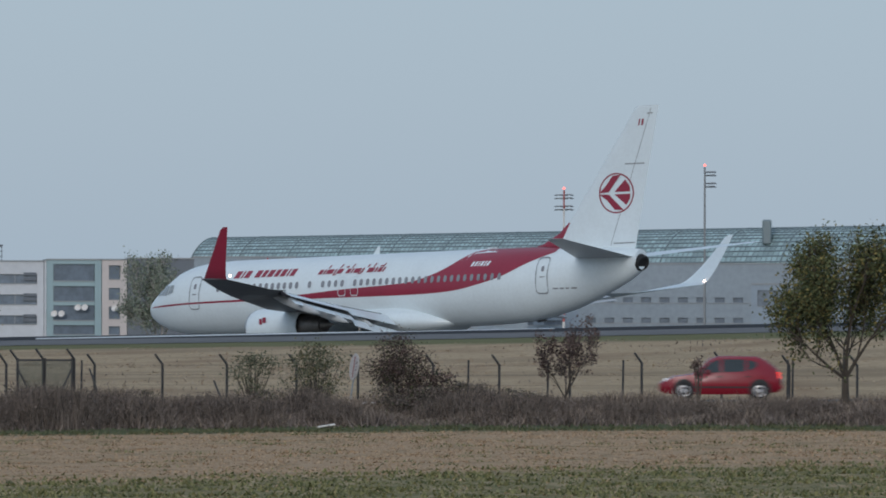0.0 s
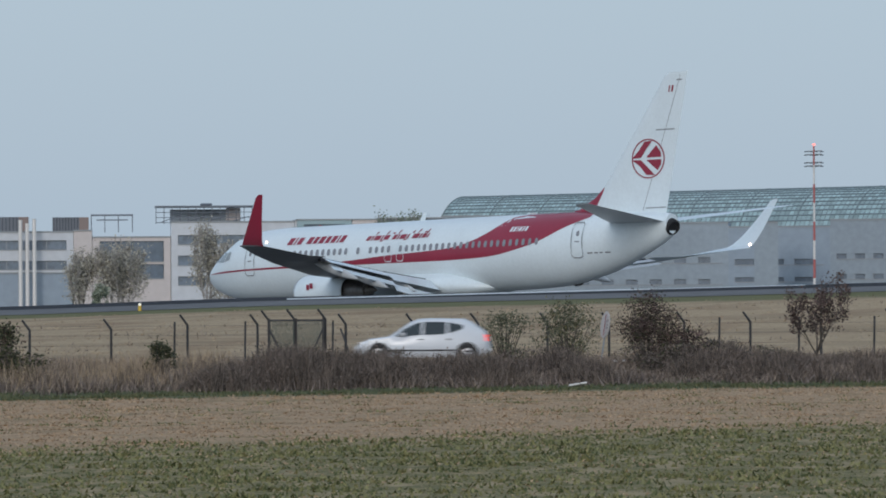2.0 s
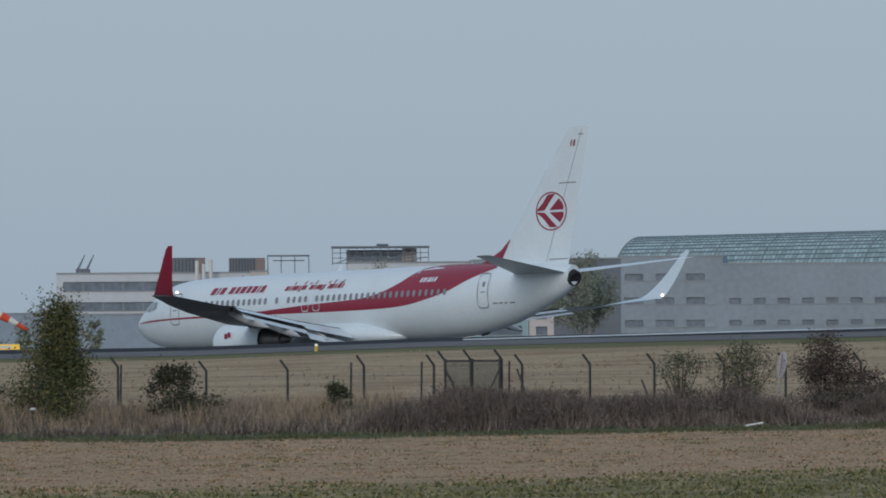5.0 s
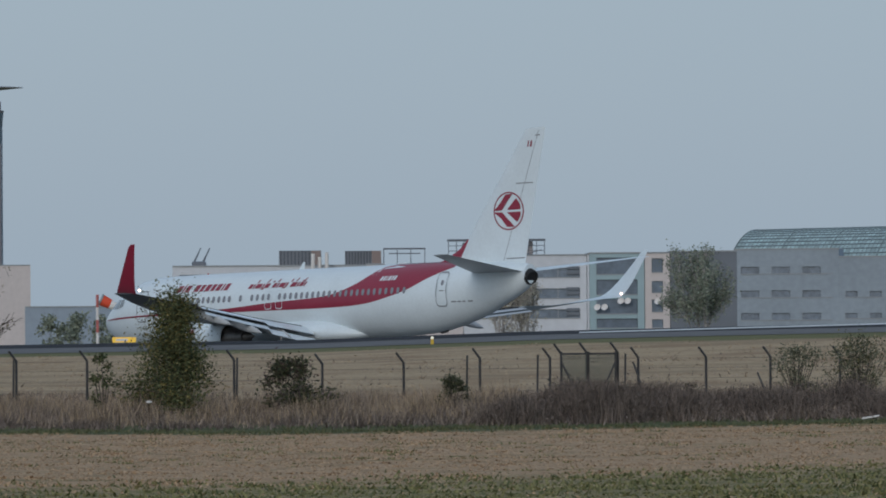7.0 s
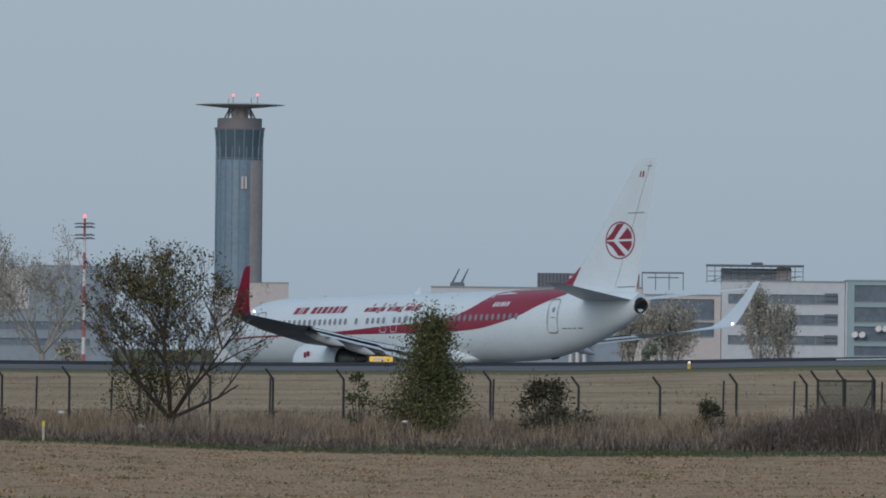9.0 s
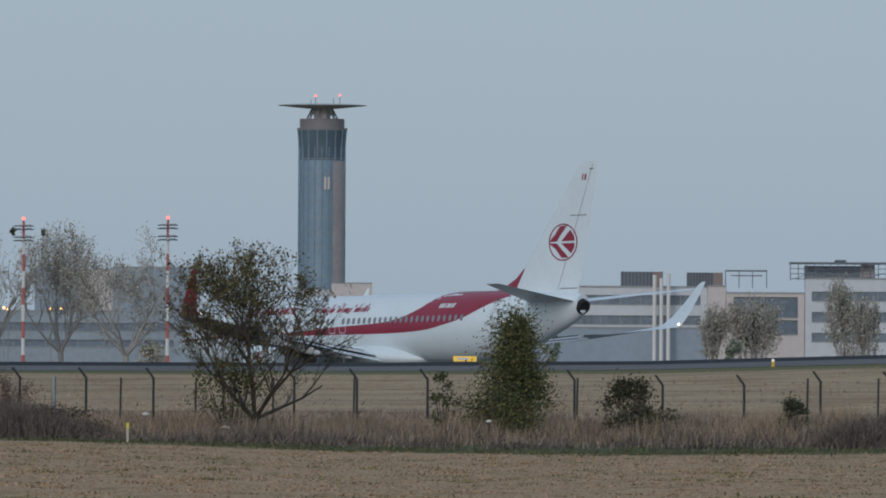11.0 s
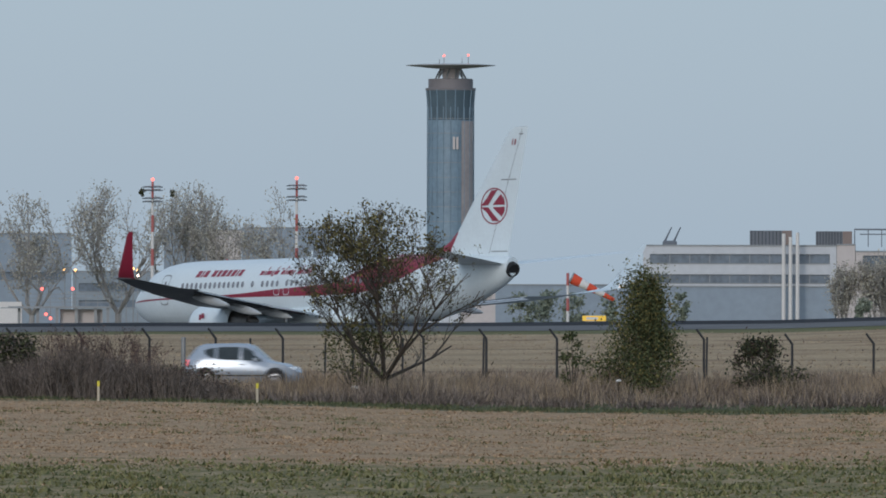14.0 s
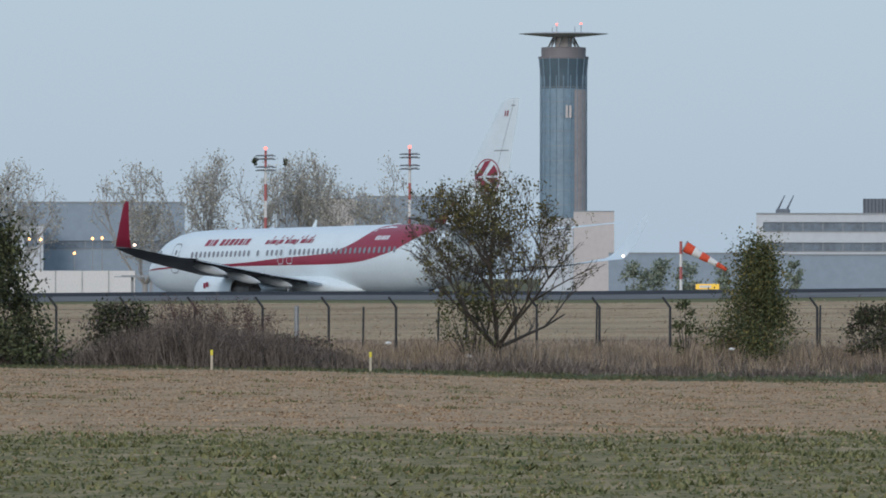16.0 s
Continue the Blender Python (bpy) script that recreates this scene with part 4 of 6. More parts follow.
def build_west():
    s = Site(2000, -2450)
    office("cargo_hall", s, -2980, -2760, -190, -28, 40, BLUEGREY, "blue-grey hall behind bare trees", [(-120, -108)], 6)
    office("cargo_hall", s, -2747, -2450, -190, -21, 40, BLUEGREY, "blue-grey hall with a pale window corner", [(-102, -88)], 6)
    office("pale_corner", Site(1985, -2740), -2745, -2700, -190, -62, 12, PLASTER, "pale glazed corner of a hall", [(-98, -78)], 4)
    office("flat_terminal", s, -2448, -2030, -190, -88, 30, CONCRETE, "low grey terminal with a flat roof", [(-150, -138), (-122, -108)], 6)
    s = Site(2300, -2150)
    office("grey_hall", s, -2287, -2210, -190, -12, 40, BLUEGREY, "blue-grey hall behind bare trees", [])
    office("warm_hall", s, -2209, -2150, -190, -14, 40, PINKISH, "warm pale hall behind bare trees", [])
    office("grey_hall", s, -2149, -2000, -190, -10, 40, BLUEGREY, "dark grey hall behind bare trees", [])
    # white hoarding
    s = Site(1000, -2600)
    w = empty("white_hoarding", s.m)
    tagged(w, "long white site hoarding in panels", "hoarding")
    for k in range(9):
        b0 = -2960 + k * 47
        part("panel", boxed(*s.block(b0, b0 + 46, -190, -141, 0, 0.1)), POLE_WHITE, w)
        part("post", boxed(*s.block(b0 + 46, b0 + 47, -190, -140, -0.1, 0.15)), STEEL, w)
    # lighting platform
    s = Site(760, -2470)
    p = empty("light_platform", s.m)
    tagged(p, "grey steel platform with rails and red lamps", "platform")
    part("deck", boxed(*s.block(-2562, -2380, -152, -149, 0, 4)), STEEL, p)
    part("roof_slab", boxed((s.x(-2575), -0.5, s.z(-152.5)), (s.x(-2500), 4.2, s.z(-151))), FRAME, p)
    for b in (-2545, -2512, -2478, -2444, -2410, -2388):
        part("post", boxed(*s.block(b, b + 5, -195, -149, 0.2, 0.5)), STEEL, p)
    for r in (-142, -135, -128):
        part("rail", boxed(*s.block(-2530, -2382, r, r + 1, 0, 0.05)), STEEL, p)
    for k in range(8):
        part("stanchion", boxed(*s.block(-2530 + 21 * k, -2529 + 21 * k, -149, -127, 0, 0.06)), STEEL, p)
    part("cabinet", boxed(*s.block(-2470, -2395, -185, -154, 1, 2)), PINKISH, p)
    for b, r in ((-2502, -118), (-2448, -118), (-2495, -163), (-2487, -170)):
        bm = bmesh.new()
        bmesh.ops.create_icosphere(bm, subdivisions=2, radius=0.12, matrix=Matrix.Translation((s.x(b), 0, s.z(r))))
        part("red_lamp", bm, REDLAMP, p, "glowing red lamp")
        bm = bmesh.new()
        tube(bm, (s.x(b), 0.02, s.z(-150)), (s.x(b), 0.02, s.z(r) - 0.05), 0.03, 0.03, 6)
        part("lamp_pole", bm, STEEL, p)


def mast(bearing, top, d, banded=True, arms=((0, 9), (0, 16))):
    s = Site(d, bearing)
    m = empty("light_mast", s.m)
    tagged(m, "red and white banded apron light mast" if banded else "grey steel apron light mast", "light mast", "light masts")
    z0, z1 = s.z(-195), s.z(top)
    n = 9
    for k in range(n):
        bm = bmesh.new()
        tube(bm, (0, 0, z0 + (z1 - z0) * k / n), (0, 0, z0 + (z1 - z0) * (k + 1) / n), 0.27 - 0.012 * k, 0.26 - 0.012 * k, 8)
        part("pole_section", bm, (POLE_RED if k % 2 == 0 else POLE_WHITE) if banded else STEEL, m)
    u = STEP * d
    for j, dz in enumerate((9, 15, 29, 35)):
        bm = bmesh.new()
        side = (-1, 1, -1, 1)[j] if banded else 1
        tube(bm, (-14 * u if banded else 0, 0, z1 - dz * u), (14 * u if banded else 18 * u, 0, z1 - (dz - 1) * u), 0.12, 0.12, 6)
        arm = part("arm", bm, STEEL, m)
        for k in range(4):
            x = (-14 + 9.3 * k) * u if banded else (4 + 4.5 * k) * u
            part("floodlight", boxed((x - 0.35, -0.5, z1 - (dz + 1.5) * u), (x + 0.35, 0.2, z1 - (dz - 0.5) * u), 0.08), PLANT, arm)
    bm = bmesh.new()
    bmesh.ops.create_icosphere(bm, subdivisions=2, radius=0.24, matrix=Matrix.Translation((0, 0, z1 + 0.3)))
    part("warning_lamp", bm, REDLAMP, m, "red warning lamp")
    return m


def build_far_lamps():
    mast(214, 105, 1900)
    mast(463, 146, 1900, False)
    mast(-2307, 72, 1400, True)
    mast(-2052, 75, 1400, True)
    s = Site(1650, -2400)
    for b, r in ((-2725, -85), (-2705, -86), (-2613, -84), (-2596, -83), (-2462, -84), (-2443, -85), (-2362, -83), (-2353, -86), (-2341, -82), (-2333, -85), (-2258, -84), (-2240, -84), (-2645, -110), (-2610, -150)):
        x = s.x(b)
        lamp = empty("street_lamp", s.m @ Matrix.Translation((x, 0, 0)))
        tagged(lamp, "slim street lamp glowing amber", "street lamp", "street lamps")
        bm = bmesh.new()
        tube(bm, (0, 0, s.z(-195)), (0, 0, s.z(r)), 0.1, 0.06, 6)
        part("post", bm, STEEL, lamp)
        bm = bmesh.new()
        bmesh.ops.create_icosphere(bm, subdivisions=2, radius=0.22, matrix=Matrix.Translation((0, -0.2, s.z(r))))
        part("lamp_head", bm, AMBER, lamp, "glowing amber lamp")


build_offices()
build_hall()
build_tower()
build_west()
build_far_lamps()

# ---- plants ----
def leafy(name, color, tint, vary=0.3, rough=0.7):
    m = mat(name, color, rough, vary=vary, scale=0.8, fine=5, tint=tint, island=1.0, spec=0.2)
    return m


# bark of the far trees, paled to paint in the haze
FARBARK = mat("hazed_bark", (0.36, 0.34, 0.325), 0.9)
BARK = mat("grey_brown_bark", (0.085, 0.068, 0.055), 0.9, vary=0.3, scale=3, fine=30, bump=0.01)
TWIG = mat("thin_twig_bark", (0.10, 0.082, 0.07), 0.9, vary=0.2, scale=3)
LEAF_OLIVE = leafy("olive_leaf", (0.055, 0.06, 0.03), (0.17, 0.15, 0.065))
LEAF_GREEN = leafy("green_leaf", (0.065, 0.085, 0.042), (0.15, 0.165, 0.075))
LEAF_YELLOW = leafy("autumn_yellow_leaf", (0.12, 0.11, 0.045), (0.29, 0.235, 0.085))
LEAF_DARK = leafy("dark_leaf", (0.045, 0.055, 0.036), (0.11, 0.115, 0.06))
LEAF_RED = leafy("dark_red_leaf", (0.078, 0.054, 0.052), (0.18, 0.123, 0.108))
# the two far leaf colours are lightened to hold the haze
LEAF_FAR = leafy("hazed_autumn_leaf", (0.4, 0.385, 0.33), (0.56, 0.52, 0.43))
LEAF_SOFT = leafy("hazed_green_leaf", (0.2, 0.25, 0.2), (0.32, 0.35, 0.27))
SCRUB_TWIG = leafy("scrub_stem", (0.1, 0.083, 0.072), (0.25, 0.2, 0.17))
LEAF_GREY = leafy("grey_green_leaf", (0.12, 0.13, 0.085), (0.23, 0.225, 0.15))
DEAD = leafy("dead_weed", (0.2, 0.155, 0.125), (0.4, 0.32, 0.255))
DEAD_DARK = leafy("dark_dead_weed", (0.13, 0.105, 0.095), (0.27, 0.215, 0.185))
STRAW = leafy("pale_straw", (0.36, 0.265, 0.17), (0.52, 0.4, 0.27))
GREENS = leafy("verge_green", (0.085, 0.10, 0.05), (0.17, 0.17, 0.085))
CROP = leafy("young_crop_leaf", (0.11, 0.13, 0.055), (0.25, 0.235, 0.11))
CLOD = leafy("stubble_clod", (0.34, 0.225, 0.135), (0.55, 0.385, 0.245))
TUFT = leafy("dry_grass_tuft", (0.40, 0.295, 0.19), (0.55, 0.415, 0.275))
rng = np.random.default_rng(7)


def raw(name, verts, faces, material, parent=None, label=""):
    me = bpy.data.meshes.new(name)
    me.from_pydata(verts.tolist() if hasattr(verts, "tolist") else verts, [], faces.tolist() if hasattr(faces, "tolist") else faces)
    me.materials.append(material)
    ob = new(name, me)
    if parent:
        ob.parent = parent
    if label:
        ob["label"] = label
    return ob


def leaves(points, size, slim=0.55):
    """Small four-cornered leaves, bent along the middle, at the given points."""
    n = len(points)
    d = rng.normal(size=(n, 3))
    d /= np.linalg.norm(d, axis=1)[:, None]
    e = np.cross(d, rng.normal(size=(n, 3)))
    e /= np.linalg.norm(e, axis=1)[:, None]
    s = (size * rng.uniform(0.6, 1.4, n))[:, None]
    p = np.asarray(points)
    v = np.stack([p - d * s, p + e * s * slim, p + d * s, p - e * s * slim], 1).reshape(-1, 3)
    f = np.arange(4 * n).reshape(-1, 4)
    return v, f


def branching(seed, height, spreadness, stems=4, depth=4, up=0.55, start=0.12, low=0.75):
    """Limbs as (from, to, radius, radius) pieces, and the twig ends where leaves grow."""
    r = random.Random(seed)
    limbs, ends = [], []

    def grow(p, d, length, rad, level):
        steps = 3
        for k in range(steps):
            d = (d + Vector((r.gauss(0, 0.13), r.gauss(0, 0.13), r.gauss(0.05, 0.08)))).normalized()
            q = p + d * length / steps
            limbs.append((p.copy(), q.copy(), rad * (1 - 0.22 * k), rad * (1 - 0.22 * (k + 1))))
            if level >= depth - 1:
                ends.append(q.copy())
            if level < depth:
                side = Vector((r.gauss(0, 1), r.gauss(0, 1), r.gauss(0.25, 0.5))).normalized()
                grow(q, (d * 0.75 + side * spreadness).normalized(), length * r.uniform(0.5, 0.72), rad * 0.5, level + 1)
            p = q
        if level < depth:
            for _ in range(2):
                side = Vector((r.gauss(0, 1), r.gauss(0, 1), r.gauss(0.3, 0.4))).normalized()
                grow(p, (d + side * spreadness * 0.7).normalized(), length * r.uniform(0.5, 0.7), rad * 0.45, level + 1)
        else:
            ends.append(p.copy())

    base = Vector((0, 0, 0))
    for k in range(stems):
        a = k * math.tau / stems + r.uniform(-0.4, 0.4)
        u = up if k % 2 == 0 or stems < 4 else up * low
        d = Vector((math.cos(a) * (1 - u), math.sin(a) * (1 - u), u + 0.25 * u / up)).normalized()
        grow(base + Vector((0, 0, start * height)) if stems > 1 else base, d, height * r.uniform(0.36, 0.46), 0.011 * height, 0)
    return limbs, ends


def tree(name, label, place, height, width, seed, leaf, size, per_end, stems=4, depth=4, spreadness=0.75, up=0.55, scatter=0.16, keep=None, trunk=0.16, second=None, cat="tree", group="", bark=None, shape=None, thin=0.004, low=0.75):
    """A tree: tapered trunk and limbs, and a crown of many small leaves with gaps."""
    t = empty(name, Matrix.Translation(place))
    tagged(t, label, cat, group)
    limbs, ends = branching(seed, height, spreadness, stems, depth, up, trunk, low)
    top = float(np.percentile([e.z for e in ends], 99))
    wid = float(np.percentile([abs(e.x) for e in ends], 97)) * 2
    fx, fz = width / wid, height / top
    S = lambda p: Vector((p.x * fx, p.y * fx, p.z * fz))
    def inside(q):
        return shape is None or (math.hypot(q.x, q.y) / shape[2]) ** 2 + ((q.z - shape[0]) / shape[1]) ** 2 < 0.8 + 0.35 * noise.noise(q * 0.9)
    bm = bmesh.new()
    tube(bm, (0, 0, -0.3), (0, 0, trunk * height * fz + 0.05), 0.022 * height, 0.017 * height, 8)
    for a, b, ra, rb in limbs:
        if ra < 0.012 * height * 0.5 and not inside(S(b)):
            continue
        ra, rb = max(ra, thin), max(rb, thin)
        tube(bm, S(a), S(b), max(ra, 0.004), max(rb, 0.003), 5 if ra > 0.02 else 3, False)
    part("trunk", bm, bark or BARK, t, "bare forking trunk and limbs")
    pts = [S(e) for e in ends if inside(S(e)) and (keep is None or keep(S(e)))]
    p = np.array([list(q) for q in pts]).repeat(per_end, 0)
    p = p + rng.normal(size=p.shape) * scatter
    mask = rng.uniform(size=len(p)) < 0.3 if second else np.zeros(len(p), bool)
    v, f = leaves(p[~mask], size)
    raw("crown", v, f, leaf, t, "loose crown of small leaves")
    if second:
        v, f = leaves(p[mask], size)
        raw("crown", v, f, second, t, "yellowing leaves of the crown")
    return t


def bush(name, label, place, width, height, seed, leaf, size, n, cone=0.0, second=None, depth_ratio=0.8, clumps=26, group=""):
    """A dense shrub: many clumps of leaves on thin stems, uneven outline."""
    t = empty(name, Matrix.Translation(place))
    tagged(t, label, "shrub", group)
    r = np.random.default_rng(seed)
    bm = bmesh.new()
    cs = []
    for k in range(clumps):
        h = r.uniform(0.06, 1.0) ** (1.25 if cone > 0.4 else 0.8)
        w = (1.12 - (cone + 0.3 if cone > 0.4 else cone) * h) * (math.sqrt(max(0.05, 1 - (h * 0.95) ** 3)))
        a = r.uniform(0, math.tau)
        d = math.sqrt(r.uniform(0, 1)) * w * 0.42
        c = Vector((d * math.cos(a) * width, d * math.sin(a) * width * depth_ratio, h * height * 0.92))
        cs.append(c)
        tube(bm, (c.x * 0.15, c.y * 0.15, -0.1), c, 0.022, 0.006, 4, False)
    part("stem", bm, TWIG, t, "thin brown stems")["kind"] = "stuff"
    pts = []
    for c in cs:
        m = n // clumps
        rad = width * r.uniform(0.09, 0.17)
        p = r.normal(size=(m, 3)) * (rad, rad * depth_ratio, rad * 0.9 * min(1.3, height / width)) * 0.62
        pts.append(p + np.array(c))
    p = np.concatenate(pts)
    p = p[(p[:, 2] > 0.02)]
    mask = r.uniform(size=len(p)) < 0.25 if second else np.zeros(len(p), bool)
    v, f = leaves(p[~mask], size)
    raw("foliage", v, f, leaf, t, "dense small leaves")
    if second:
        v, f = leaves(p[mask], size)
        raw("foliage", v, f, second, t, "lighter leaves")
    return t


def thicket(name, label, place, width, height, seed):
    """A bare tangle: hundreds of fine leaning stems that fork near the top, and a few dead leaves low down."""
    t = empty(name, Matrix.Translation(place))
    tagged(t, label, "shrub", "thickets")
    r = np.random.default_rng(seed)
    n = int(420 * width)
    x, y = r.normal(size=n) * width * 0.3, r.normal(size=n) * width * 0.22
    h = height * r.uniform(0.45, 1.08, n) * np.clip(1.1 - (x / width) ** 2 * 2.2, 0.3, 1.1)
    base = np.stack([x, y, np.full(n, -0.1)], 1)
    tip = base + np.stack([r.normal(size=n) * 0.24 * h, r.normal(size=n) * 0.2 * h, h], 1)
    w = 0.011 * r.uniform(0.6, 1.5, n)
    side = np.stack([w, 0.4 * w, 0 * w], 1)
    vs = [np.stack([base - side, base + side, tip], 1).reshape(-1, 3)]
    for _ in range(2):
        q = base + (tip - base) * r.uniform(0.3, 0.75, n)[:, None]
        e = q + np.stack([r.normal(size=n) * 0.2, r.normal(size=n) * 0.15, r.uniform(0.05, 0.32, n)], 1) * height
        vs.append(np.stack([q - side * 0.7, q + side * 0.7, e], 1).reshape(-1, 3))
    v = np.concatenate(vs)
    stems = raw("stem", v, np.arange(len(v)).reshape(-1, 3), SCRUB_TWIG, t, "fine bare stems")
    stems["kind"] = "stuff"
    m = int(300 * width * height)
    p = np.stack([r.normal(size=m) * width * 0.3, r.normal(size=m) * width * 0.22, np.abs(r.normal(size=m)) * height * 0.36], 1)
    v, f = leaves(p, 0.035)
    low = raw("foliage", v, f, DEAD_DARK, t, "withered leaves low in the tangle")
    low["kind"] = "stuff"
    return t


def build_near_plants():
    # the loose, half-bare tree
    tree("roadside_tree", "half-bare roadside tree with olive leaves and many twigs", spot(-1897, 318), 6.5, 7.5, 5, LEAF_OLIVE, 0.05, 3, 8, 4, 0.6, 0.55, 0.09,
         keep=lambda p: rng.uniform() < (0.4 if p.z > 4.0 + 0.2 * abs(p.x) else 0.95 if p.x < 0.3 and p.z < 2.4 else 0.13), trunk=0.08, second=LEAF_YELLOW, group="roadside trees", shape=(3.4, 3.15, 3.8), thin=0.006, low=0.45)
    tree("roadside_tree", "leafy young tree turning yellow at the top", spot(712, 318), 6.2, 5.3, 11, LEAF_GREEN, 0.055, 5, 5, 4, 0.7, 0.5, 0.22,
         keep=lambda p: rng.uniform() < 0.75, trunk=0.14, second=LEAF_YELLOW, group="roadside trees", shape=(3.15, 2.6, 2.55), thin=0.006, low=0.4)
    bush("sapling", "dense young tree with pointed top and yellow-green leaves", spot(-1436, 317), 3.8, 3.9, 3, LEAF_GREEN, 0.042, 21000, 0.66, LEAF_YELLOW, clumps=60)
    bush("low_shrub", "loose olive suckers round the foot of the tree", spot(-1938, 317.6), 3.1, 2.3, 41, LEAF_OLIVE, 0.05, 1900, 0.0, LEAF_GREEN, clumps=34)
    bush("dark_bush", "low dark dead bramble in the verge", spot(-2300, 316.6), 5.2, 1.05, 42, LEAF_RED, 0.045, 3200, 0.1, LEAF_DARK, clumps=60)
    bush("sapling_leader", "thin leafy leader shoots of a sapling", spot(-1426, 317), 1.1, 4.3, 31, LEAF_GREEN, 0.055, 900, 0.8, LEAF_YELLOW, clumps=14)
    bush("small_shrub", "thin green shrub beside the sapling", spot(-1562, 319), 0.95, 2.0, 4, LEAF_GREEN, 0.05, 700, 0.0, clumps=12)
    bush("evergreen", "dense dark evergreen beside the field", spot(-2790, 316), 4.6, 4.6, 6, LEAF_DARK, 0.07, 15000, 0.5, LEAF_GREEN, clumps=80)
    bush("evergreen", "dense dark evergreen beside the field", spot(-2900, 318), 3.4, 4.1, 16, LEAF_DARK, 0.07, 8000, 0.5, clumps=60)
    bush("dark_bush", "dark red leaved bush in the verge", spot(-82, 317), 2.6, 2.35, 8, LEAF_RED, 0.032, 9500, 0.1, LEAF_DARK, clumps=46)
    bush("dark_bush", "low skirt of a dark red bush", spot(-20, 316.5), 2.4, 1.3, 81, LEAF_RED, 0.045, 1800, 0.2, LEAF_DARK, clumps=30)
    bush("green_bush", "loose green bush at the fence", spot(-335, 338), 2.2, 1.9, 9, LEAF_GREY, 0.04, 1800, 0.1, clumps=34)
    bush("green_bush", "loose green bush at the fence", spot(-225, 337), 2.9, 2.05, 10, LEAF_GREY, 0.04, 3600, 0.0, LEAF_OLIVE, clumps=46)
    tree("red_shrub", "sparse reddish shrub with thin twigs", spot(217, 319), 2.75, 1.9, 23, LEAF_RED, 0.045, 1, 4, 3, 0.75, 0.5, 0.07, trunk=0.1, cat="shrub")
    bush("dark_bush", "round dark bush in dry weeds", spot(-1232, 317), 2.0, 1.85, 12, LEAF_DARK, 0.05, 3600, 0.2, LEAF_RED, clumps=34)
    bush("dark_bush", "low arm of a dark bush in dry weeds", spot(-1205, 316), 2.7, 1.1, 121, LEAF_DARK, 0.05, 1500, 0.2, DEAD_DARK, clumps=26)
    bush("low_bush", "low dark bush in dry weeds", spot(-945, 317), 1.1, 1.15, 13, LEAF_DARK, 0.045, 1000, 0.2, clumps=18)
    bush("low_bush", "low dark red bush at the fence", spot(452, 322), 0.85, 1.5, 14, LEAF_RED, 0.045, 240, 0.0, clumps=12)
    bush("hedge_bush", "dark bush at the edge of the field", spot(-2560, 316), 2.9, 2.0, 15, LEAF_DARK, 0.055, 6500, 0.15, DEAD_DARK, clumps=44)
    for k, (b, w, h) in enumerate(((-2450, 2.0, 1.5), (-2380, 1.8, 1.2), (-700, 3.0, 0.95), (-620, 2.4, 0.9), (-540, 2.0, 0.8), (60, 2.0, 0.95), (130, 1.8, 0.8), (-330, 2.2, 0.75), (-1480, 1.6, 0.9), (-60, 3.2, 1.0))):
        bush("bramble", "low dark tangle of brambles in the verge", spot(b, 315.5 + (k % 3)), w, h, 40 + k, DEAD_DARK, 0.032, int(800 * w * h), 0.1, LEAF_DARK, clumps=24, group="brambles")
    # a tangle of bare brown scrub between the road and the field
    SCRUB = ((-830, 2.2, 1.0), (-770, 2.4, 1.25), (-725, 2.6, 1.35), (-675, 2.6, 1.45), (-630, 2.4, 1.3), (-585, 2.2, 1.2), (-530, 2.0, 1.05), (-470, 2.0, 1.2), (-420, 1.8, 1.0), (-365, 2.2, 1.1), (-300, 2.0, 1.0), (-240, 2.0, 1.15), (-190, 1.8, 0.9),
             (20, 2.2, 1.25), (75, 2.0, 1.1), (130, 2.0, 0.95), (175, 1.8, 1.2), (270, 1.8, 1.0), (320, 2.0, 1.15), (380, 2.0, 0.95), (440, 2.0, 0.9), (510, 1.8, 0.85), (580, 2.0, 0.9), (660, 2.2, 0.95), (760, 2.0, 0.9),
             (-2540, 3.0, 1.6), (-2490, 2.6, 1.7), (-2440, 2.8, 1.75), (-2395, 2.6, 1.6), (-2350, 2.6, 1.5), (-2300, 2.4, 1.3), (-2250, 2.2, 1.1), (-2200, 2.0, 0.8))
    for k, (b, w, h) in enumerate(SCRUB):
        thicket("thicket", "leafless grey-brown thicket of fine stems in the verge", spot(b, 313.0 + 1.2 * (k % 3)), w, h * ((0.62, 0.75, 0.55)[k % 3] if b > 200 else (1.0, 0.78, 0.9)[k % 3]), 300 + k)
    for k, b in enumerate((-2475, -2435, -2398, -2360, -2325)):
        tree("twiggy_shrub", "leafless reddish-brown shrub of thin twigs", spot(b, 318 + k % 2), 2.2 - 0.15 * (k % 3), 1.7, 60 + k, LEAF_RED, 0.03, 1, 6, 2, 0.45, 0.8, 0.05, trunk=0.02, cat="shrub", group="twiggy shrubs", bark=mat("red_twig", (0.14, 0.085, 0.07), 0.9))


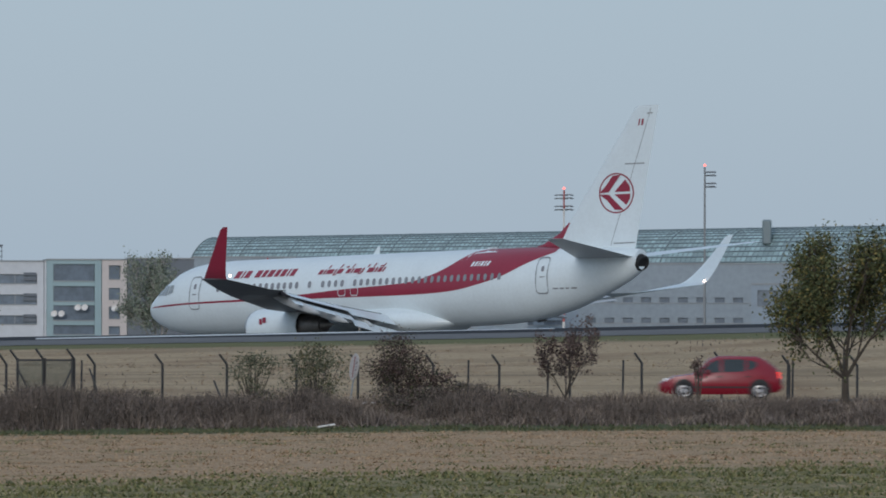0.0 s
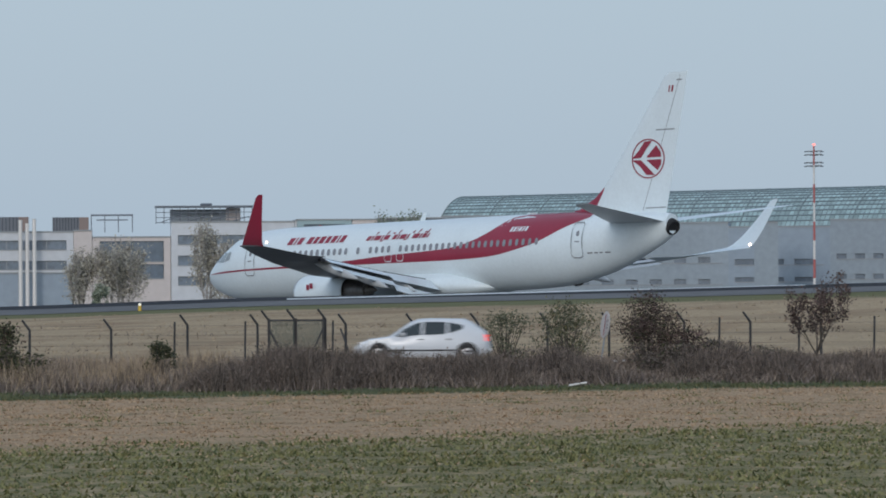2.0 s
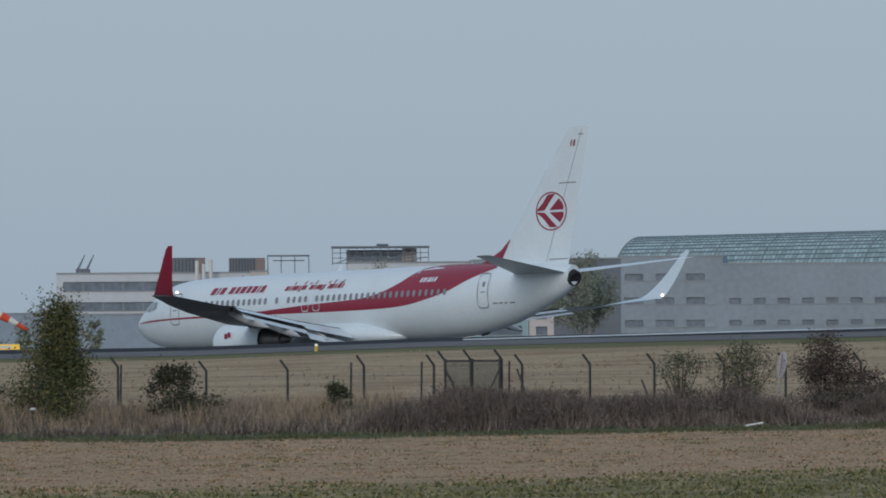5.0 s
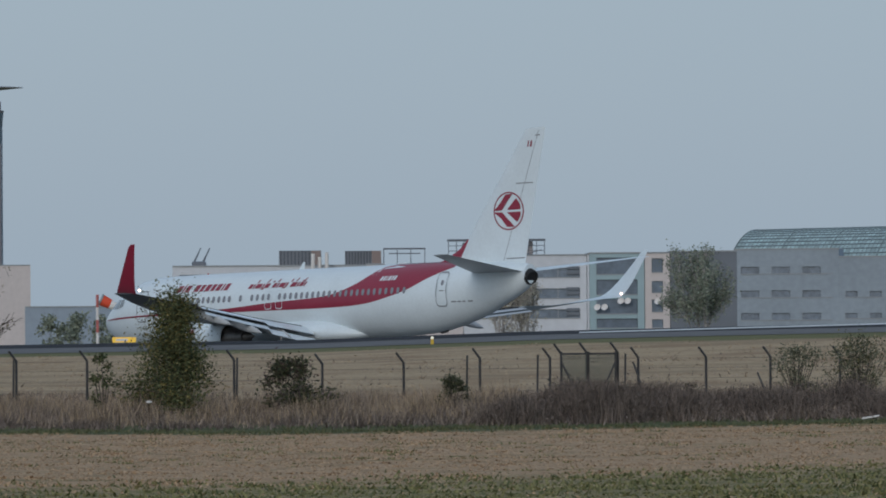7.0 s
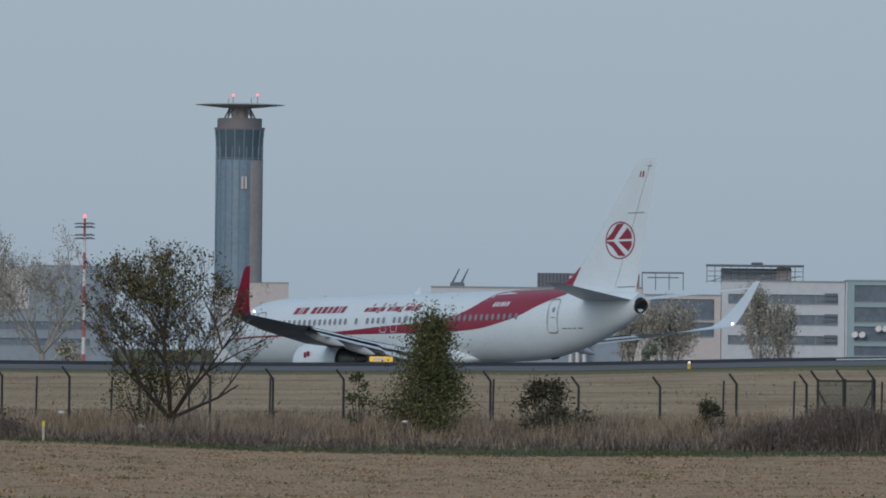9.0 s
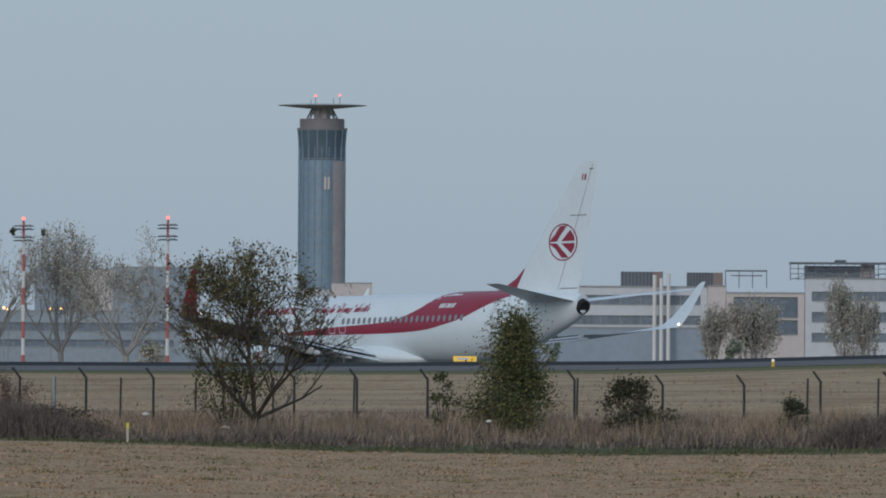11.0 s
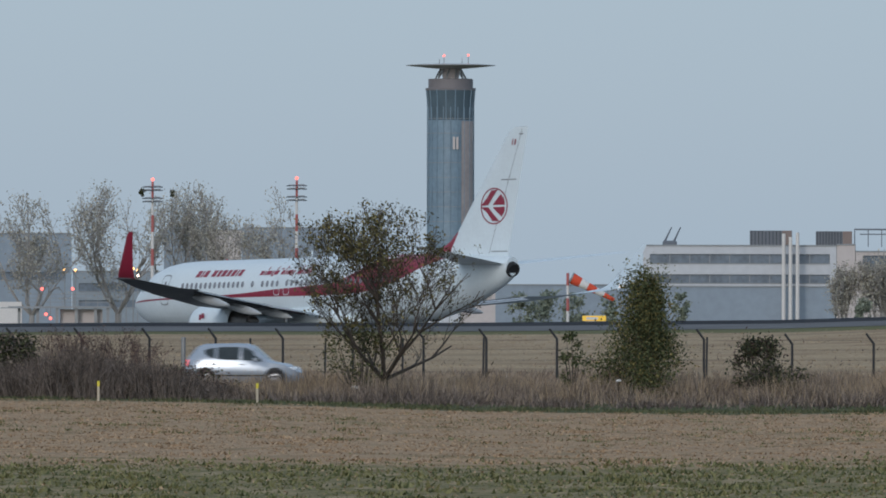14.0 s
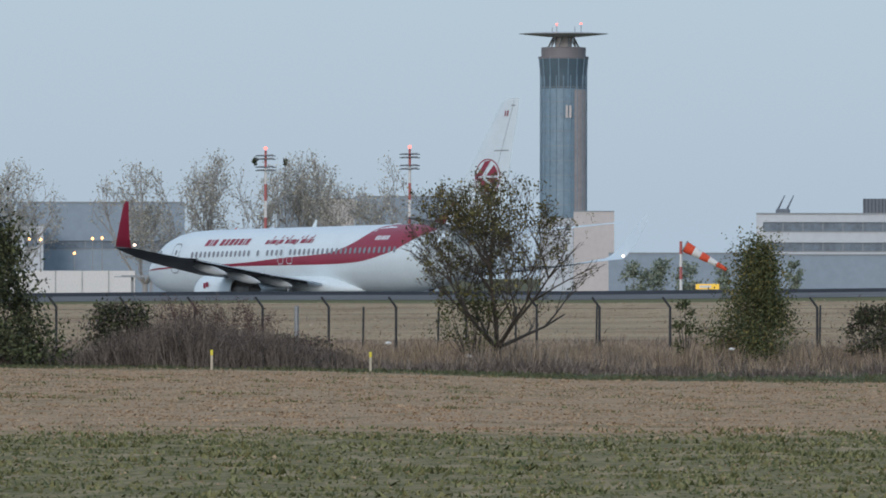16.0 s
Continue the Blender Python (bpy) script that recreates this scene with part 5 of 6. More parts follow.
def blades(name, label, n, place, height, width, material, lean=0.25, cat="grass", uneven=0.9):
    """Thin upright blades over a stretch of ground."""
    x, y = place(n)
    z = np.array([ground_z(a, b) for a, b in zip(x, y)])
    rough = np.array([noise.noise((a * 0.55, b * 0.35, 3.1)) + 0.6 * noise.noise((a * 2.1, b * 0.9, 7.7)) for a, b in zip(x, y)])
    h = height * rng.uniform(0.5, 1.1, n) * np.clip(0.85 + uneven * rough, 0.2, 1.7)
    a = rng.uniform(0, math.tau, n)
    w = width * rng.uniform(0.6, 1.4, n)
    base = np.stack([x, y, z - 0.02], 1)
    side = np.stack([np.cos(a * 0.25 - 0.4) * w, np.sin(a * 0.25 - 0.4) * w, 0 * w], 1)
    tip = base + np.stack([rng.normal(size=n) * lean * h, rng.normal(size=n) * lean * h, h], 1)
    v = np.stack([base - side, base + side, tip], 1).reshape(-1, 3)
    ob = raw(name, v, np.arange(3 * n).reshape(-1, 3), material)
    return tagged(ob, label, cat, kind="stuff")


def build_grass():
    def band(y0, y1, b0=-3050, b1=1100, power=1.0, clump=0.0):
        def at_(n):
            y = y0 + (y1 - y0) * rng.uniform(size=n) ** power
            b = rng.uniform(b0, b1, n) * STEP
            if clump:
                m = max(1, n // 14)
                i = rng.integers(0, m, n)
                y, b = y[i] + rng.normal(size=n) * clump, b[i] + rng.normal(size=n) * clump / y[i]
            return y * np.tan(b), y
        return at_
    blades("tall_weeds", "tall dead grey-brown weeds along the verge", 22000, band(312.5, 322, -3050, -850, clump=0.3), 0.62, 0.015, DEAD, 0.35)
    blades("tall_weeds", "pale dry grass stalks along the verge", 9000, band(313, 322, -2250, -850, clump=0.4), 0.72, 0.011, STRAW, 0.25)
    blades("tall_weeds", "low dead weeds along the verge", 22000, band(312, 321, -900, 1100, clump=0.3), 0.42, 0.016, DEAD, 0.5)
    blades("tall_weeds", "dark dead undergrowth along the verge", 22000, band(311.8, 319, -1000, 1100, clump=0.35), 0.4, 0.022, DEAD_DARK, 0.6)
    blades("tall_weeds", "dark dead undergrowth along the verge", 14000, band(311.8, 317, -3050, -1000, clump=0.35), 0.38, 0.02, DEAD_DARK, 0.6)
    blades("verge_grass", "short green grass at the field's edge", 16000, band(306, 312, clump=0.4), 0.12, 0.025, GREENS, 0.7)
    blades("fence_grass", "dry grass under the fence", 26000, band(334, 356, clump=0.6), 0.3, 0.018, DEAD, 0.6)
    xa, ya = band(350, 560, clump=0.8)(60000)
    keep = NX * xa + NY * ya < 301
    xa, ya = xa[keep], ya[keep]
    blades("dry_grass", "dry airfield grass in tufts", len(xa), lambda n: (xa, ya), 0.05, 0.06, TUFT, 1.5)
    blades("dry_grass", "greyish weeds in the airfield grass", 1600, band(352, 440, clump=1.4), 0.2, 0.03, DEAD, 0.8)
    xs, ys = band(150, 308, power=0.8, clump=0.6)(130000)
    keep = (ys - 1.05 * xs + rng.normal(size=len(xs)) * 4 > 226) | (rng.uniform(size=len(xs)) < 0.16)
    xs, ys = xs[keep], ys[keep]
    blades("stubble", "broken straw and clods on the field", len(xs), lambda n: (xs, ys), 0.055, 0.045, CLOD, 1.1, uneven=0.6)

    def crop(n):
        x, y = band(140, 262, power=0.8, clump=0.45)(n)
        keep = (y - 1.05 * x + rng.normal(size=n) * 5) < 228
        return x[keep][: n // 2], y[keep][: n // 2]
    x, y = crop(84000)
    blades("young_crop", "tufts of young green crop", len(x), lambda n: (x, y), 0.095, 0.045, CROP, 0.6)
    x2, y2 = band(236, 305, clump=0.25)(7000)
    blades("field_weeds", "scattered green weeds in the stubble", 7000, lambda n: (x2, y2), 0.1, 0.025, CROP, 0.8)


def build_far_plants():
    # the row of thin autumn trees by the terminal
    for k, (b, top, w, d) in enumerate(((-2760, 48, 150, 1500), (-2520, 50, 150, 1480), (-2368, 60, 150, 1500), (-2240, 75, 120, 1520), (-2125, 60, 140, 1500), (-2890, 40, 130, 1500))):
        p = spot(b, d)
        h = lift(top, d) - p.z
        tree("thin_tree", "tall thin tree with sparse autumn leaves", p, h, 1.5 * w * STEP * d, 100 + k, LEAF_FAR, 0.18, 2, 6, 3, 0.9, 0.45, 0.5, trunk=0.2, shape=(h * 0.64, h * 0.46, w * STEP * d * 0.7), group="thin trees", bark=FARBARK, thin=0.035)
        if k in (2, 3):
            q = spot(-2326 if k == 2 else -2272, d)
            q.z = lift(46 if k == 2 else 44, d)
            bush("mistletoe", "dark round mistletoe ball in a bare tree", q, 1.1, 1.1, 7 + k, LEAF_DARK, 0.12, 700, clumps=12)
    # trees before the offices
    for k, (b, top, w, leaf) in enumerate(((-500, -18, 120, LEAF_SOFT), (-860, -30, 50, LEAF_FAR), (-1000, -70, 90, LEAF_FAR), (-1025, -60, 80, LEAF_FAR), (-1085, -78, 40, LEAF_FAR), (-820, -60, 50, LEAF_FAR))):
        p = spot(b, 1700)
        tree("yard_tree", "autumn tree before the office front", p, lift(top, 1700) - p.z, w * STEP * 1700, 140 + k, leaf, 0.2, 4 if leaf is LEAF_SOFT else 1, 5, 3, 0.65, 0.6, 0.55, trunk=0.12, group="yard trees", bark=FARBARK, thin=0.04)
    for k, (b, w, top) in enumerate(((-1372, 40, -118), (-1410, 36, -130), (-1560, 60, -120), (-1610, 70, -118), (-1660, 60, -124), (-1500, 50, -126), (-1050, 40, -132), (250, 40, -148), (80, 46, -148), (700, 60, -140), (-2700, 50, -140), (-2080, 60, -140))):
        d = 1500
        p = spot(b, d)
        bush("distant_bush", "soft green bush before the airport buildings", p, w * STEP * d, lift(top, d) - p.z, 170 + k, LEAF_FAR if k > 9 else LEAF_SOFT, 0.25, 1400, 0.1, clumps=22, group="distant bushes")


# ---- the fence ----
FENCE = mat("dark_fence_steel", (0.045, 0.045, 0.048), 0.6, 0.4, vary=0.25, scale=4)
MESH = mat("green_wire_mesh", (0.09, 0.11, 0.09), 0.7)


def fence_post(b, top=-186):
    p = spot(b + 13, 345)
    f = empty("fence_post", Matrix.Translation(p))
    tagged(f, "dark steel fence post with a bent top", "fence post", "fence posts")
    h = lift(top, 345) - p.z
    bm = bmesh.new()
    tube(bm, (0, 0, -0.3), (0, 0, h - 0.33), 0.045, 0.043, 8)
    part("upright", bm, FENCE, f)
    bm = bmesh.new()
    tube(bm, (0, 0, h - 0.345), (-0.25, -0.06, h), 0.042, 0.038, 8)
    part("bent_top", bm, FENCE, f)


def build_fence():
    posts = [720, 600, 480, 339, 212, 87, -30, -163, -272, -395, -509, -629, -665, -720, -765, -785, -909, -1044, -1188, -1344, -1484, -1604, -1729, -1840, -1965, -2089, -2208, -2325, -2445, -2565, -2690, -2810]
    tops = {-1188: -195, -1044: -194, 480: -181, 339: -183, -665: -178, -720: -178, -765: -180}
    for b in posts:
        fence_post(b, tops.get(b, -187))
    for b in (618, 609, 318, 185, 44, -640, -795, -920, -1327, -1722, -1865, -2002, -2135):
        p = spot(b, 341)
        bm = bmesh.new()
        tube(bm, p - Vector((0, 0, 0.3)), p + Vector((0.03, 0, 1.55)), 0.036, 0.034, 8)
        tagged(part("short_post", bm, FENCE), "short straight dark steel post", "fence post", "short posts")
    # strands of wire from post to post
    w = empty("fence_wire")
    tagged(w, "thin dark wire strands along the fence", "fence wire")
    for up in (0.35, 0.75, 1.1, 1.42):
        pts = [spot(b + 13, 344.95, up) for b in posts]
        for p, q in zip(pts, pts[1:]):
            bm = bmesh.new()
            tube(bm, p, q, 0.004, 0.004, 3, False)
            part("strand", bm, FENCE, w)
    # the gate
    g = empty("fence_gate")
    tagged(g, "dark steel gate with a green wire panel and braces", "gate")
    z0 = spot(-710, 345).z
    for b0, b1 in ((-752, -706), (-704, -656)):
        x0, x1 = spot(b0, 344.8).x, spot(b1, 344.8).x
        y = 344.7
        leaf = part("gate_frame", boxed((x0, y - 0.03, z0 + 1.55), (x1, y + 0.03, z0 + 1.62)), FENCE, g)
        for x in (x0, x1):
            part("gate_post", boxed((x - 0.035, y - 0.035, z0 - 0.2), (x + 0.035, y + 0.035, z0 + 1.66)), FENCE, g)
        n = 26
        for k in range(n):
            x = x0 + (x1 - x0) * (k + 0.5) / n
            part("wire_bar", boxed((x - 0.009, y - 0.008, z0 + 0.1), (x + 0.009, y + 0.008, z0 + 1.55)), MESH, g)
    for b0, b1 in ((-752, -715), (-656, -690), (-625, -600)):
        bm = bmesh.new()
        p, q = spot(b0, 344.5), spot(b1, 344.2)
        tube(bm, p + Vector((0, 0, 1.3)), q + Vector((0, 0, -0.1)), 0.032, 0.032, 6)
        part("brace", bm, FENCE, g)
    for b0, b1 in ((-405, -382),):
        bm = bmesh.new()
        tube(bm, spot(b0, 343.5, 0.9), spot(b1, 343.2, -0.2), 0.034, 0.034, 6)
        tagged(part("leaning_post", bm, FENCE), "dark steel post leaning in the weeds", "fence post")
    # oval sign seen nearly edge on
    s = empty("oval_sign", Matrix.Translation(spot(-166, 335)) @ Matrix.Rotation(radians(8), 4, "Y"))
    tagged(s, "weathered white oval road sign on a pole", "sign")
    bm = bmesh.new()
    lathe(bm, [(-0.02, 0.01), (-0.02, 0.44), (0, 0.46), (0.02, 0.44), (0.02, 0.01)], (0, 0, 1.25), (0.95, 0.31, 0), 24)
    part("sign_plate", bm, mat("weathered_sign", (0.5, 0.46, 0.45), 0.6, vary=0.2, scale=6), s)
    bm = bmesh.new()
    tube(bm, (0.03, 0.03, -0.3), (0.03, 0.03, 1.5), 0.03, 0.03, 8)
    part("sign_pole", bm, STEEL, s)
    part("bar", boxed((-0.03, -0.32, 0.9), (0.0, -0.28, 1.6)), mat("dull_red_bar", (0.25, 0.1, 0.1), 0.6), s)
    # litter, marker posts, grey post
    bm = bmesh.new()
    p = spot(-204, 311.5, 0.04)
    box(bm, p + Vector((-0.3, -0.1, 0)), p + Vector((0.25, 0.15, 0.06)), 0.02)
    bmesh.ops.rotate(bm, verts=bm.verts, cent=p, matrix=Matrix.Rotation(radians(-9), 3, "Y"))
    tagged(part("white_slab", bm, POLE_WHITE), "pale slab lying at the edge of the field", "litter")
    for b, d in ((-2402, 306.5), (-2121, 309.5)):
        p = spot(b, d)
        m = empty("marker_post", Matrix.Translation(p))
        tagged(m, "short pale marker post with a yellow top", "marker post", "marker posts")
        part("stake", boxed((-0.035, -0.03, -0.2), (0.035, 0.03, 0.44), 0.008), mat("pale_stake", (0.55, 0.47, 0.36), 0.7), m)
        part("cap", boxed((-0.04, -0.035, 0.44), (0.04, 0.035, 0.6), 0.008), mat("yellow_cap", (0.75, 0.62, 0.05), 0.5), m, "yellow cap")
    p = spot(-2252, 320)
    bm = bmesh.new()
    tube(bm, p - Vector((0, 0, 0.3)), p + Vector((0, 0, 1.85)), 0.075, 0.07, 10)
    tagged(part("grey_post", bm, STEEL), "grey steel post in the weeds", "post")
    for b, d, up, r in ((-2090, 340, 0.35, 0.1), (-1948, 317, 0.35, 0.11), (-1482, 314, 0.75, 0.08), (-140, 318, 0.2, 0.07), (-123, 318, 0.2, 0.06)):
        bm = bmesh.new()
        bmesh.ops.create_icosphere(bm, subdivisions=1, radius=r, matrix=Matrix.Translation(spot(b, d, up)) @ Matrix.Diagonal((1.3, 1, 0.6, 1)))
        tagged(part("litter", bm, POLE_WHITE), "crumpled white litter caught in the weeds", "litter", "litter")


def build_airfield_things():
    # windsock
    s = Site(640, -1572)
    w = empty("windsock", s.m)
    tagged(w, "orange and white banded windsock on a banded pole", "windsock")
    z1 = s.z(-88)
    for k in range(5):
        bm = bmesh.new()
        z0 = s.z(-200)
        tube(bm, (0, 0, z0 + (z1 - z0) * k / 5), (0, 0, z0 + (z1 - z0) * (k + 1) / 5), 0.1, 0.09, 8)
        part("pole_section", bm, POLE_RED if k % 2 == 0 else POLE_WHITE, w)
    sock = new("sock")
    sock.parent = w
    orange, pale = mat("orange_cloth", (0.75, 0.09, 0.04), 0.8, vary=0.15), mat("white_cloth", (0.75, 0.72, 0.7), 0.8)
    edge = [0, 0.62, 1.15, 1.72, 2.3, 3.0]
    for k in range(5):
        bm = bmesh.new()
        r = lambda x: 0.36 - 0.085 * x
        lathe(bm, [(edge[k], r(edge[k]) * 0.97), (edge[k] + 0.02, r(edge[k])), (edge[k + 1], r(edge[k + 1])), (edge[k + 1] + 0.005, r(edge[k + 1]) * 0.9)], (0, 0, 0), (1, 0, 0), 16)
        part("band", bm, orange if k % 2 == 0 else pale, sock, smooth=True)
    bm = bmesh.new()
    lathe(bm, [(-0.05, 0.28), (-0.05, 0.38), (0.03, 0.39), (0.03, 0.28)], (0, 0, 0), (1, 0, 0), 16)
    part("hoop", bm, STEEL, sock)
    sock.location = (0.24, 0, s.z(-97))
    # taxiway sign
    p = spot(-1525, 535)
    sg = empty("taxiway_sign", Matrix.Translation((p.x, p.y, 0)))
    tagged(sg, "small yellow taxiway sign on short feet", "sign")
    d = math.hypot(p.x, p.y)
    part("panel", boxed((-0.62, -0.06, lift(-173, d)), (0.62, 0.06, lift(-163.5, d)), 0.02), mat("yellow_sign", (0.8, 0.5, 0.06), 0.5, emit=0.4), sg)
    part("bar", boxed((-0.42, -0.075, lift(-170.5, d)), (0.2, -0.062, lift(-166, d))), POLE_WHITE, sg)
    for x in (-0.45, 0.45):
        part("foot", boxed((x - 0.04, -0.04, p.z - 0.1), (x + 0.04, 0.04, lift(-173, d))), STEEL, sg)
    # runway edge lights
    for b in (-980,):
        p = spot(b, 306.5 / (NX * math.sin(b * STEP) + NY * math.cos(b * STEP)))
        e = empty("edge_light", Matrix.Translation(p))
        tagged(e, "small yellow and white runway edge light", "edge light")
        bm = bmesh.new()
        tube(bm, (0, 0, -0.1), (0, 0, 0.24), 0.09, 0.08, 10)
        part("base", bm, mat("yellow_base", (0.7, 0.45, 0.05), 0.5), e)
        bm = bmesh.new()
        bmesh.ops.create_icosphere(bm, subdivisions=2, radius=0.075, matrix=Matrix.Translation((0, 0, 0.3)))
        part("glass", bm, mat("pale_lamp_glass", (0.95, 0.9, 0.75), 0.3, emit=0.4), e, "pale lamp glass")
    return w, sock


# ---- cars ----
CARGLASS = mat("car_glass", (0.05, 0.062, 0.068), 0.12, vary=0.2, spec=0.35)
TRIM = mat("black_plastic_trim", (0.02, 0.02, 0.022), 0.6)
ALLOY = mat("alloy_wheel", (0.5, 0.5, 0.52), 0.35, 0.7)
TAIL = mat("tail_lamp", (0.8, 0.04, 0.03), 0.25, emit=1.2)
HEAD = mat("headlamp", (0.85, 0.87, 0.9), 0.15, emit=0.2)


def car(name, label, paint, L, H, nose=0.26, boot=0.06, roof_paint=None):
    """A five-door hatchback of length L and height H; x points ahead, the origin is on the road."""
    c = empty(name)
    tagged(c, label, "car")
    W = 0.86
    belt = H * 0.62
    # stations from tail to nose: (x, bottom, belt, roof, half width, half roof width)
    hL = L / 2
    st = [(-hL, 0.42, 0.70, 0.72, 0.60, 0.5), (-hL + 0.06, 0.30, belt - 0.08, belt - 0.02, 0.76, 0.56), (-hL + 0.16, 0.26, belt + 0.0, belt + 0.14, 0.81, 0.56), (-hL + 0.16 + boot * L, 0.22, belt + 0.02, H - 0.12, 0.84, 0.58),
          (-hL + 0.4 + boot * L, 0.2, belt + 0.01, H - 0.02, W, 0.6), (-0.25, 0.19, belt - 0.01, H, W, 0.62), (0.1, 0.19, belt - 0.02, H - 0.015, W, 0.61), (0.35, 0.19, belt - 0.03, H - 0.1, W, 0.6),
          (hL - nose * L - 0.12, 0.19, belt - 0.05, belt + 0.03, W, 0.62), (hL - nose * L, 0.19, belt - 0.07, belt - 0.03, 0.85, 0.64), (hL - 0.5, 0.2, belt - 0.14, belt - 0.1, 0.83, 0.62), (hL - 0.15, 0.22, 0.62, 0.66, 0.74, 0.56), (hL, 0.3, 0.52, 0.54, 0.56, 0.45)]
    rings = []
    for x, zb, zm, zt, w, wr in st:
        half = [(w * 0.9, zb), (w, zb + 0.14), (w * 1.0, (zb + zm) / 2 + 0.05), (w * 0.975, zm), (wr + (w - wr) * 0.15, zm + (zt - zm) * 0.85), (wr * 0.8, zt)]
        rings.append([Vector((x, y, z)) for y, z in half] + [Vector((x, -y, z)) for y, z in reversed(half)])
    body = part("body", loft(bmesh.new(), rings), paint, c, "painted car body", smooth=True)

    def side_z(x, k):
        return float(np.interp(x, [s[0] for s in st], [s[k] for s in st]))

    for sgn in (1, -1):
        def pane(nm, xs, material=CARGLASS):
            bm = bmesh.new()
            rows = []
            for x, lo, hi in xs:
                zm, zt, w, wr = side_z(x, 2), side_z(x, 3), side_z(x, 4), side_z(x, 5)
                pts = []
                for f in (lo, hi):
                    y = w * 0.975 + ((wr + (w - wr) * 0.15) - w * 0.975) * f / 0.85
                    pts.append(bm.verts.new((x, sgn * (y + 0.012), zm + (zt - zm) * f)))
                rows.append(pts)
            for a, b in zip(rows, rows[1:]):
                bm.faces.new((a[0], b[0], b[1], a[1]))
            part(nm, bm, material, c)
        x1 = hL - nose * L - 0.12
        pane("side_window", [(x1 - 0.12, 0.06, 0.3), (x1 - 0.4, 0.06, 0.72), (0.2, 0.06, 0.78), (0.02, 0.06, 0.8)])
        pane("side_window", [(-0.06, 0.06, 0.8), (-0.5, 0.06, 0.8), (-0.78, 0.1, 0.78)])
        pane("quarter_window", [(-0.86, 0.12, 0.76), (-1.02, 0.18, 0.72), (-hL + 0.42 + boot * L, 0.4, 0.6)])
        for x in (-hL + 0.72, hL - 0.78):
            # a black disc stands in for the shaded hollow round the wheel
            bm = bmesh.new()
            lathe(bm, [(0, 0.34), (0.02, 0.36), (0.03, 0.345)], (x, sgn * 0.845, 0.33), (0, sgn, 0), 20)
            part("arch_shade", bm, TRIM, c)
            bm = bmesh.new()
            lathe(bm, [(-0.2, 0.2), (-0.2, 0.27), (-0.15, 0.3), (0.0, 0.3), (0.03, 0.27), (0.03, 0.2)], (x, sgn * 0.86, 0.3), (0, sgn, 0), 20)
            wheel = part("wheel", bm, RUBBER, c, "black tyre")
            bm = bmesh.new()
            lathe(bm, [(-0.02, 0.2), (0.028, 0.2), (0.034, 0.16), (0.02, 0.1), (0.04, 0.05), (0.042, 0.01)], (x, sgn * 0.86, 0.3), (0, sgn, 0), 16)
            part("rim", bm, ALLOY, wheel, "alloy rim")
        bm = bmesh.new()
        box(bm, (x1 - 0.42, sgn * 0.86 - 0.03, belt - 0.02), (x1 - 0.28, sgn * 0.86 + 0.14 * (1 if sgn > 0 else 0.2), belt + 0.09), 0.02)
        if sgn < 0:
            bmesh.ops.translate(bm, verts=bm.verts, vec=(0, -0.1, 0))
        part("mirror", bm, paint, c)
        bm = bmesh.new()
        box(bm, (-hL + 0.06, sgn * 0.68 - 0.1, belt - 0.22), (-hL + 0.3, sgn * 0.68 + 0.1, belt + 0.02), 0.03)
        part("tail_lamp", bm, TAIL, c, "red tail lamp")
        bm = bmesh.new()
        box(bm, (hL - 0.42, sgn * 0.62 - 0.12, 0.58), (hL - 0.16, sgn * 0.62 + 0.12, 0.7), 0.03)
        part("headlamp", bm, HEAD, c, "clear headlamp")
        part("sill_trim", boxed((-hL + 1.1, sgn * 0.855 - 0.02, 0.4), (hL - 1.15, sgn * 0.855 + 0.02, 0.45)), TRIM, c)
        for x in (-0.05, -0.95):
            part("door_handle", boxed((x, sgn * 0.85 - 0.015, belt - 0.14), (x + 0.16, sgn * 0.85 + 0.02, belt - 0.11)), TRIM, c)
    # front and rear screens
    def screen(nm, xa, xb, fa, fb):
        bm = bmesh.new()
        vs = []
        for x, f in ((xa, fa), (xb, fb)):
            zm, zt, wr = side_z(x, 2), side_z(x, 3), side_z(x, 5)
            vs.append([bm.verts.new((x, y, zt + 0.012)) for y in (-wr * 0.78, wr * 0.78)])
        bm.faces.new((vs[0][0], vs[0][1], vs[1][1], vs[1][0]))
        part(nm, bm, CARGLASS, c)
    screen("windscreen", hL - nose * L - 0.16, 0.4, 0, 0)
    screen("rear_screen", -hL + 0.17, -hL + 0.14 + boot * L, 0, 0)
    part("rear_bumper", boxed((-hL - 0.03, -0.72, 0.36), (-hL + 0.16, 0.72, 0.5), 0.03), paint, c)
    part("plate_bar", boxed((-hL - 0.035, -0.26, 0.52), (-hL + 0.0, 0.26, 0.63)), POLE_WHITE, c)
    if roof_paint:
        part("roof_rail", boxed((-hL + 0.5 + boot * L, 0.55, H - 0.02), (0.3, 0.6, H + 0.03)), TRIM, c)
        part("roof_rail", boxed((-hL + 0.5 + boot * L, -0.6, H - 0.02), (0.3, -0.55, H + 0.03)), TRIM, c)
    return c


